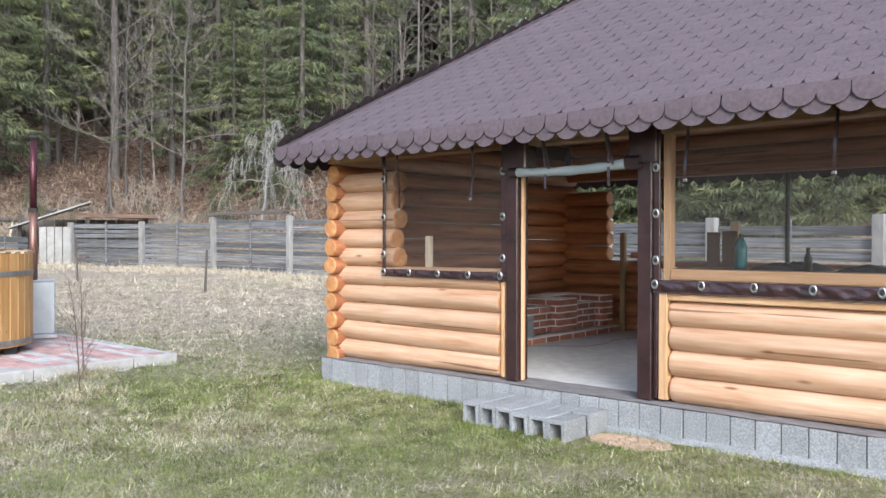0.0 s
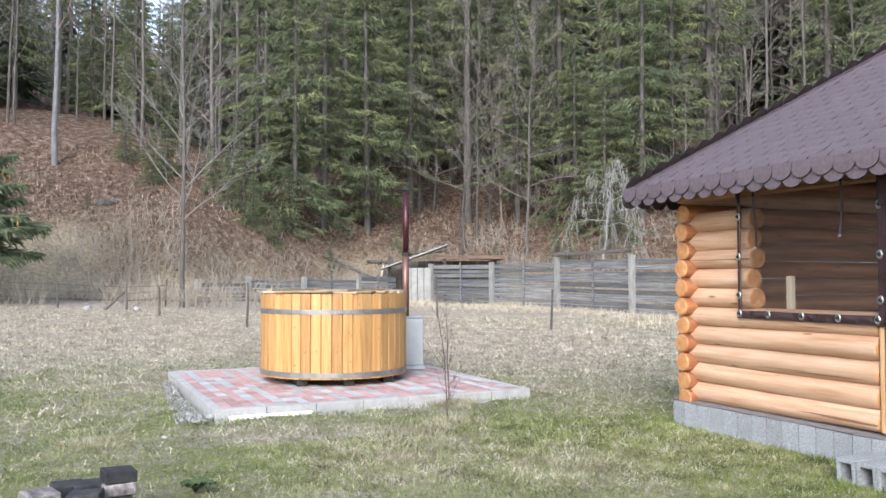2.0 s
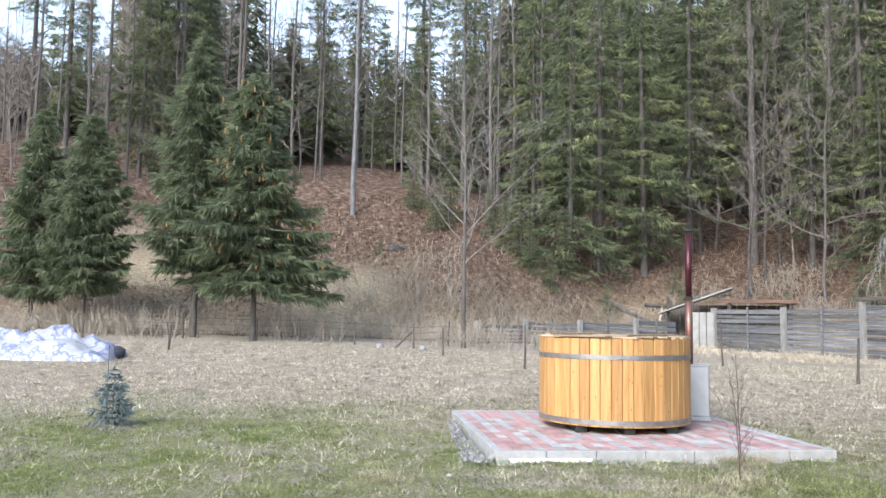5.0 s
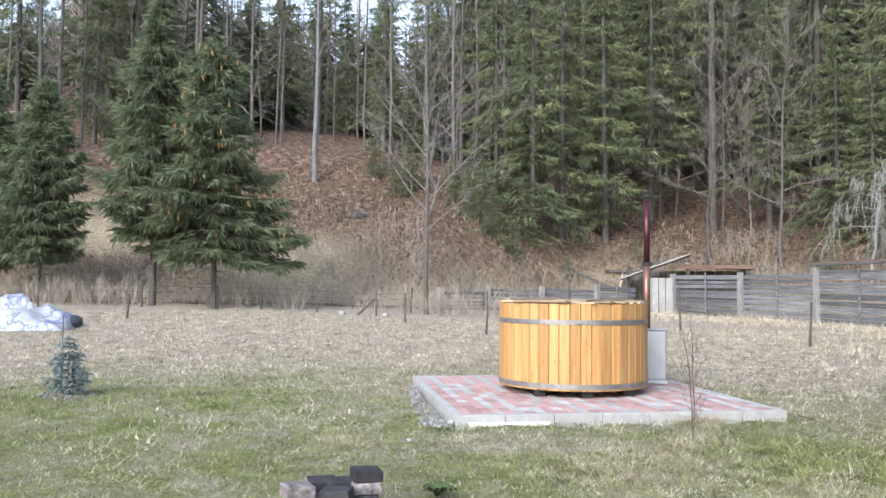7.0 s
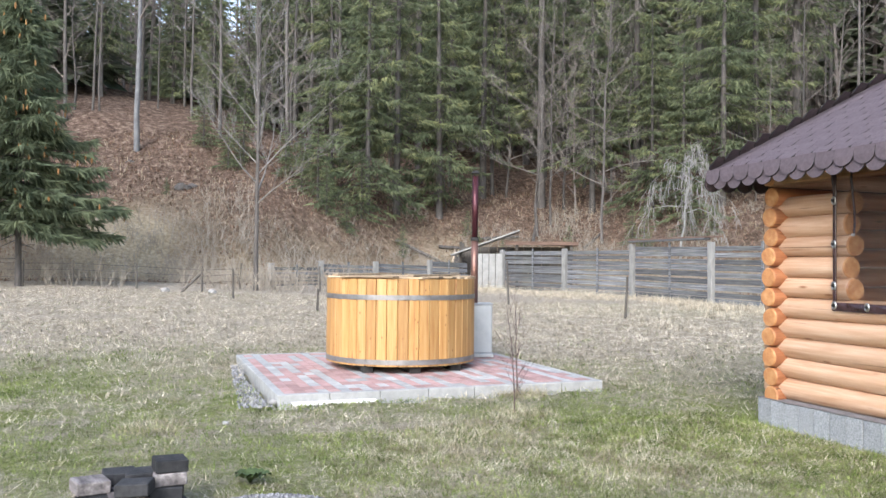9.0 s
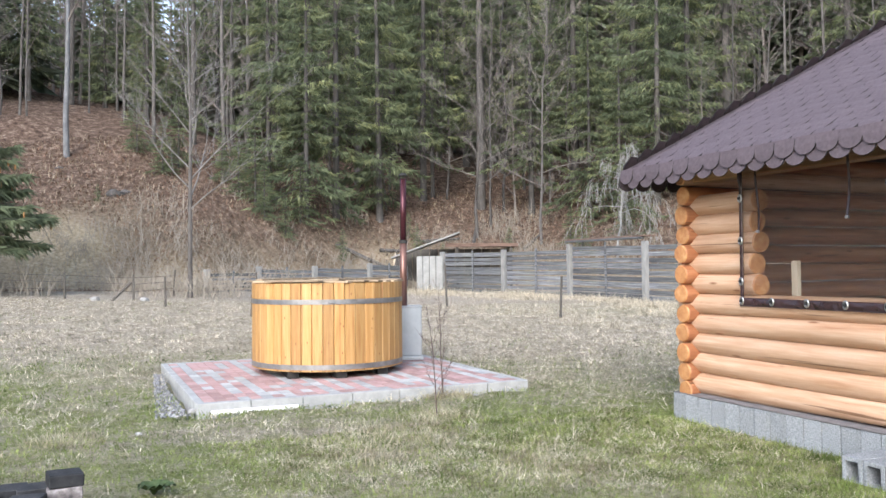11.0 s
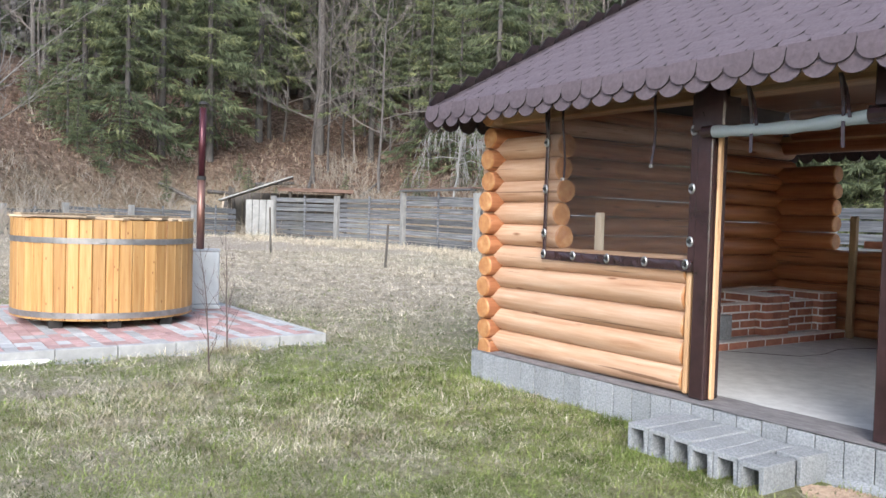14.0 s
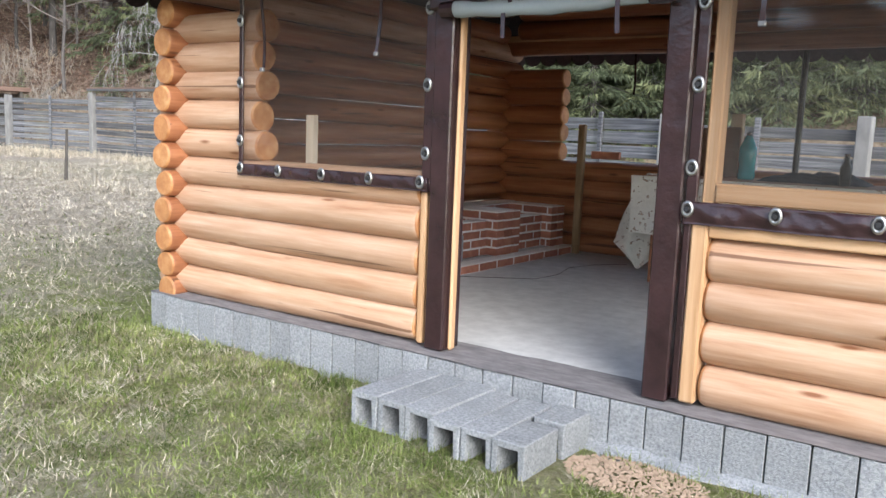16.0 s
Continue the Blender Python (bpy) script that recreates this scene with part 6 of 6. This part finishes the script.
bmesh.ops.create_icosphere(bm, subdivisions=2, radius=0.19)
for v in bm.verts:
    v.co *= 1 + 0.25 * noise.noise(v.co * 4)
    v.co.z *= 0.8
part("sack", bm, SACK, t, smooth=True)

# offcut pile and gravel heap near the camera's feet
pile = [(1.0, -4.97, 0, 8, 1), (1.02, -4.96, 1, -5, 0), (0.99, -4.98, 2, 14, 1), (1.06, -4.77, 0, -12, 1), (1.08, -4.79, 1, 10, 1), (1.1, -4.74, 2, -14, 0), (0.86, -4.86, 0, 4, 0), (0.86, -4.86, 1, 0, 1), (0.85, -4.83, 2, 6, 0),
        (0.96, -4.55, 0, 10, 0), (0.95, -4.56, 1, -4, 0), (0.94, -4.55, 2, 6, 1), (0.93, -4.545, 3, 12, 0), (0.86, -4.67, 0, 70, 1), (0.86, -4.67, 1, 80, 0), (0.88, -4.71, 2, 12, 0)]
for x, y, lv, az, pale in pile:
    t = thing("timber_offcut", "weathered grey-brown timber offcut on a pile" if pale else "black tarred timber offcut on a pile", "offcut", pose(x, -4.75 + 0.86 * (y + 4.76), 0.028 + 0.065 * lv, GR.uniform(-2, 2), GR.uniform(-2, 2), az + GR.uniform(-4, 4)), group="pile of timber offcuts")
    part("block", box(-0.075, 0.075, -0.08, 0.08, -0.0315, 0.0315, 0.005), GREYOFFCUT if pale else BLACKWOOD, t)
gv = Soup()
gx, gy = 1.56, -4.14
for k in range(4200):
    a, r = GR.uniform(0, 6.283), math.sqrt(GR.random())
    x, y = gx + 0.62 * r * math.cos(a), gy + 0.52 * r * math.sin(a)
    pebble(gv, Vector((x, y, 0.13 * (1 - r * r) + GR.uniform(-0.01, 0.012))), GR.uniform(0.007, 0.016))
tagged(new("gravel_heap", mesh_of("gravel_heap", gv.v, gv.f, GRAVEL)), "low heap of grey crushed gravel on the lawn", "gravel", kind="stuff")
rh = thing("leafy_weed", "low clump of broad crinkled green leaves", "plant", pose(0.62, -4.12, 0.0))
for k in range(13):
    a, ln = k * 2.4, GR.uniform(0.06, 0.12)
    s = Soup()
    for i in range(6):
        f = i / 5
        w = 0.04 * math.sin(math.pi * min(1, f * 0.92 + 0.06))
        for j in (-1, 0, 1):
            s.v.append((ln * f, w * j, 0.02 + 0.05 * math.sin(f * 2.2) + 0.012 * (1 - abs(j)) * -1 + 0.008 * math.sin(9 * f + j)))
    for i in range(5):
        for j in (0, 1):
            b = i * 3 + j
            s.f.append((b, b + 3, b + 4, b + 1))
    child(new("leaf", mesh_of("leaf", s.v, s.f, LEAF, smooth=True)), rh, pose(0, 0, 0, 0, 0, math.degrees(a)))

# ---- grass ----
def blades(name, label, mat, count, where, length, width, seed, category="grass", flat_lean=0.4):
    """Many single blades as one mesh; where(rng) gives a root or None."""
    rng = np.random.RandomState(seed)
    pr = random.Random(seed)
    roots = []
    while len(roots) < count:
        p = where(pr)
        if p is not None:
            roots.append(p)
    roots = np.array(roots)
    n = len(roots)
    az, ln = rng.uniform(0, 2 * np.pi, n), rng.uniform(length[0], length[1], n) * (0.6 + 0.8 * rng.rand(n) ** 2)
    lean = rng.uniform(flat_lean, 1.52, n)
    ln *= np.clip(np.hypot(roots[:, 0] - EX, roots[:, 1] - EY) / 8, 0.55, 1.0)
    dx, dy = np.cos(az), np.sin(az)
    far = np.hypot(roots[:, 0] - EX, roots[:, 1] - EY)
    w = width * (0.7 + 0.6 * rng.rand(n)) * np.clip(far / 7, 0.32, 1.9)
    tip = roots + np.stack([dx * np.sin(lean) * ln, dy * np.sin(lean) * ln, np.cos(lean) * ln + 0.008], 1)
    side = np.stack([-dy * w, dx * w, 0 * w], 1)
    v = np.stack([roots - side, roots + side, tip], 1).reshape(-1, 3)
    me = bpy.data.meshes.new(name)
    me.vertices.add(3 * n); me.loops.add(3 * n); me.polygons.add(n)
    me.vertices.foreach_set("co", v.ravel())
    me.loops.foreach_set("vertex_index", np.arange(3 * n))
    me.polygons.foreach_set("loop_start", np.arange(n) * 3)
    me.materials.append(mat)
    me.update()
    me.validate()
    return tagged(new(name, me), label, category, kind="stuff")


def lawn(greenish):
    def pick(rng):
        r = 0.5 + 23.7 * rng.random() ** 1.15
        th = rng.uniform(-26, 92) if r > 3.4 else rng.uniform(-180, 180)
        x, y = EX - r * math.cos(radians(th)), EY + r * math.sin(radians(th))
        if in_pad(x, y, 0.03) or (x > -0.02 and y > -0.02 and x < 6.2) or (1.98 < x < 2.98 and -0.5 < y < 0) or math.hypot(x - 3.2, (y + 0.2) * 1.5) < 0.26:
            return None
        g = greenness(x, y)
        g = g * (0.35 + 1.3 * smooth01(0.5 + 1.6 * noise.noise(Vector((x * 0.6, y * 0.6, 4)))))
        k = rng.random()
        if (k > g * 0.7) if greenish else (k < min(0.88, g * 0.8)):
            return None
        return (x, y, flat(x, y) - 0.004)
    return pick


blades("green_grass", "short fresh green grass growing through the straw", GRASS_G, 130000, lawn(True), (0.025, 0.06), 0.0034, 1, flat_lean=0.6)
blades("straw_grass", "flattened dry straw-coloured meadow grass", GRASS_S, 215000, lawn(False), (0.05, 0.15), 0.0027, 2, flat_lean=1.0)



def doorway_lawn(rng):
    x, y = rng.uniform(-0.6, 4.6), -0.06 - 3.6 * rng.random() ** 1.1
    if 1.98 < x < 2.98 and -0.5 < y or math.hypot(x - 3.2, (y + 0.2) * 1.5) < 0.26 or noise.noise(Vector((x * 2.2, y * 2.2, 8))) > rng.uniform(0.15, 0.6):
        return None
    return (x, y, flat(x, y) - 0.003)


blades("short_straw", "fine dry stalks matted in the short lawn", STRAW_NEAR, 60000, doorway_lawn, (0.04, 0.11), 0.0022, 11, flat_lean=1.2)
blades("short_grass", "fine short green blades in the lawn", GRASS_G, 60000, doorway_lawn, (0.03, 0.07), 0.0034, 12, flat_lean=0.7)


def tussocks(name, label, mat, clumps, per, seed, length, low, high, keep):
    """Matted clumps: each a swirl of stalks bent over to one side, so that it stands a little proud."""
    rng = random.Random(seed)
    s = Soup()
    made = 0
    while made < clumps:
        r = low + (high - low) * rng.random() ** 1.1
        th = rng.uniform(-26, 70)
        x, y = EX - r * math.cos(radians(th)), EY + r * math.sin(radians(th))
        if in_pad(x, y, 0.1) or (x > -0.15 and y > -0.15) or (1.9 < x < 3.1 and -0.7 < y) or not keep(x, y, rng):
            continue
        made += 1
        a0, size = rng.uniform(0, 6.283), rng.uniform(0.5, 1.3)
        z = flat(x, y)
        for k in range(per):
            a, b = a0 + rng.gauss(0, 0.9), rng.uniform(0, 6.283)
            o = Vector((x + 0.09 * size * rng.gauss(0, 1) * math.cos(b), y + 0.09 * size * rng.gauss(0, 1) * math.sin(b), z - 0.004))
            ln = size * rng.uniform(*length)
            w = (0.0004 + 0.00026 * r) * rng.uniform(0.6, 1.2)
            d, n = Vector((math.cos(a), math.sin(a), 0)), Vector((-math.sin(a), math.cos(a), 0)) * w
            m = o + d * ln * 0.45 + Vector((0, 0, ln * rng.uniform(0.05, 0.32)))
            e = m + d * ln * 0.5 + n * rng.uniform(-25, 25) - Vector((0, 0, (m.z - z) * rng.uniform(0.2, 1.0)))
            i = len(s.v)
            s.v += [o - n, o + n, m + n, m - n, e]
            s.f += [(i, i + 1, i + 2, i + 3), (i + 3, i + 2, i + 4)]
    return tagged(new(name, mesh_of(name, s.v, s.f, mat)), label, "grass", kind="stuff")


tussocks("straw_tussocks", "matted swirls of pale dead grass over the meadow", GRASS_S, 8000, 7, 21, (0.045, 0.11), 5.0, 23.0, lambda x, y, g: g.random() > 0.75 * greenness(x, y) and noise.noise(Vector((x * 0.45, y * 0.45, 3))) > g.uniform(-0.6, 0.35))
tussocks("near_straw_tussocks", "swirls of dead grass lying in the short lawn", STRAW_NEAR, 750, 13, 22, (0.045, 0.11), 2.2, 6.5, lambda x, y, g: noise.noise(Vector((x * 0.9, y * 0.9, 3))) > g.uniform(-0.3, 0.4))
tussocks("green_tussocks", "low clumps of fresh grass in the meadow", GRASS_G, 1500, 12, 23, (0.05, 0.11), 3.0, 14.0, lambda x, y, g: g.random() < greenness(x, y) and noise.noise(Vector((x * 0.6, y * 0.6, 4))) > g.uniform(-0.2, 0.3))


def tuft(spots, spread):
    def pick(rng):
        x0, y0, s = spots[rng.randrange(len(spots))]
        a, d = rng.uniform(0, 6.283), spread * s * math.sqrt(rng.random())
        x, y = x0 + d * math.cos(a), y0 + d * math.sin(a)
        return (x, y, flat(x, y))
    return pick


TU = random.Random(44)
spots = []
for k in range(150):
    f = TU.random()
    x = -26 + 22 * f
    y = 8.6 + 2.3 * min(1, f * 3) - TU.uniform(0.3, 4.5) * TU.random()
    spots.append((x, y, TU.uniform(0.5, 1.1)))
spots += [(-9.5, 5.6, 1.0), (-11, 6, 1.1), (-8.5, 4.9, 1), (-12, 5.5, 1), (-13.5, 6.3, 1.2), (-14.5, 5.2, 1.1), (-16, 6, 1.2), (-7.2, 5.0, 0.8)]
blades("tall_dry_grass", "tall dry buff grass tufts along the fence", GRASS_S, 22000, tuft(spots, 0.8), (0.1, 0.26), 0.0032, 3, flat_lean=0.3)
spots = [(-0.1, -2.5, 0.9), (0.2, -2.9, 0.7), (-0.4, -2.2, 0.6), (-1.9, -1.2, 0.4), (-0.9, -1.7, 0.5), (2.0, -3.0, 0.5), (-1.2, -4.6, 0.5), (1.0, -1.8, 0.6)]
blades("weed_clump", "flattened clump of long dry grass in the lawn", STRAW_NEAR, 5200, tuft(spots, 0.62), (0.08, 0.2), 0.0021, 5, flat_lean=0.75)
spots = [(TU.uniform(2.0, 3.0), -0.52 - 0.05 * TU.random(), 0.2) for _ in range(14)] + [(TU.uniform(-0.1, 5), -0.05, 0.22) for _ in range(40)] + [(-0.12, TU.uniform(0, 2), 0.3) for _ in range(8)]
blades("edge_grass", "fresh green grass along the block plinth and step", GRASS_G, 4200, tuft(spots, 0.6), (0.035, 0.09), 0.0022, 6)

# leaf litter and sticks on the bank
def bankside(rng):
    th = rng.uniform(-24, 54)
    r = foot(th) + 16 * rng.random() ** 1.2 - 0.5
    if rng.random() < clayness(th, r - foot(th)) - 0.1:
        return None
    x, y, z = at_bearing(th, r)
    return (x, y, z)


blades("leaf_litter", "brown fallen leaves and twigs over the bank", LITTER, 40000, bankside, (0.06, 0.2), 0.016, 7, "leaves")
blades("bank_grass", "dead buff grass tufts on the bank", BANKGRASS, 16000, bankside, (0.15, 0.45), 0.01, 8)

# ---- pieces of the roof, plinth and pad ----
shingles("front", 300)
shingles("left", 0)
shingles("right", 0)
shingles("back", 0)
caps = Soup()
for k in range(30):
    p = Vector((X0, Y0, RZ + 0.02)).lerp(Vector((X0 + HALF, YM, ZR + 0.02)), k / 29)
    d = (Vector((X0 + HALF, YM, ZR)) - Vector((X0, Y0, RZ))).normalized()
    s1, s2 = Vector((0.09, -0.02, 0.0)), Vector((-0.02, 0.09, 0.0))
    a, b = p - d * 0.01, p + d * 0.13
    caps.quad(a + Vector((0, 0, 0.008)), a + s1, b + s1, b)
    caps.quad(a + s2, a + Vector((0, 0, 0.008)), b, b + s2)
tagged(child(new("hip_caps", mesh_of("hip_caps", caps.v, caps.f, SHINGLE_J)), roof), kind="stuff")
PB_ME = bpy.data.meshes.new("block")
bm = box(-0.071, 0.071, 0.0, 0.07, -0.28, 0.205, 0.003)
bm.to_mesh(PB_ME); bm.free()
PB_ME.materials.append(BLOCK)
PR = random.Random(19)
for k in range(42):
    child(new("block", PB_ME), plinth, pose(0.075 + 0.148 * k, PR.uniform(-0.004, 0.004), PR.uniform(-0.004, 0.002), 0, 0, PR.uniform(-0.8, 0.8)))
for k in range(26):
    child(new("block", PB_ME), plinth, pose(0.0, 0.15 + 0.148 * k, PR.uniform(-0.004, 0.002), 0, 0, -90))
base = thing("footing_lip", "rough pale mortar lip under the plinth", "footing")
fl = Soup()
for k in range(61):
    x = 2.6 + 3.4 * k / 60
    w = 0.05 + 0.03 * noise.noise(Vector((x * 5, 0, 9)))
    fl.v += [(x, 0.0, 0.03 + 0.02 * noise.noise(Vector((x * 7, 2, 9)))), (x, -w, 0.012), (x, -w - 0.03, -0.03)]
for k in range(60):
    for a in (0, 1):
        i = 3 * k + a
        fl.f.append((i, i + 1, i + 4, i + 3))
child(new("lip", mesh_of("lip", fl.v, fl.f, BLOCK)), base)
sd = Soup()
for k in range(1700):
    a, r = GR.uniform(0, 6.283), math.sqrt(GR.random())
    pebble(sd, Vector((3.16 + 0.27 * r * math.cos(a), -0.2 + 0.17 * r * math.sin(a), 0.0 + 0.014 * (1 - r))), GR.uniform(0.004, 0.011))
tagged(new("sand_spill", mesh_of("sand_spill", sd.v, sd.f, material("orange_sand", [(0.3, (0.22, 0.15, 0.1)), (0.7, (0.36, 0.265, 0.19))], (30, 30, 30), bump=0.2))), "spill of orange building sand beside the step", "sand", kind="stuff")


# pavers: zigzag of red and grey bands
def paver(lx, ly):
    me = bpy.data.meshes.new("paver")
    bm = box(-lx / 2 + 0.003, lx / 2 - 0.003, -ly / 2 + 0.003, ly / 2 - 0.003, -0.04, 0.0, 0.003)
    bm.to_mesh(me); bm.free()
    return me


PVR, PVG = paver(0.11, 0.21), paver(0.11, 0.21)
PVR.materials.append(PAV_RED); PVG.materials.append(PAV_GREY)
nu, nv = int((PW - 0.16) / 0.105), int((PD - 0.16) / 0.205)
du, dv = (PW - 0.16) / nu, (PD - 0.16) / nv
made, spare = 0, {True: Soup(), False: Soup()}
for j in range(nv):
    for i in range(nu):
        u, v = 0.08 + du * (i + 0.5), 0.08 + dv * (j + 0.5)
        k = (i + (j // 4) * 2) % 8
        red = k in (0, 1, 2, 4, 6)
        if PR.random() < 0.1:
            red = not red
        x = PM @ Vector((u, v, 0))
        if (Vector((x.x, x.y, 0)) - TC).length < 0.5:
            continue
        m = pose(u, v, 0.026 + PR.uniform(-0.002, 0.002), PR.uniform(-0.4, 0.4), PR.uniform(-0.4, 0.4), 0) @ Matrix.Diagonal((du / 0.11, dv / 0.21, 1, 1))
        if made < 300:
            child(new("paver", PVR if red else PVG), pad, m)
            made += 1
        else:
            t, src = spare[red], PVR if red else PVG
            b = len(t.v)
            t.v += [m @ vv.co for vv in src.vertices]
            t.f += [tuple(q + b for q in p.vertices) for p in src.polygons]
for red, t in spare.items():
    tagged(child(new("pavers", mesh_of("pavers", t.v, t.f, PAV_RED if red else PAV_GREY)), pad), kind="stuff")
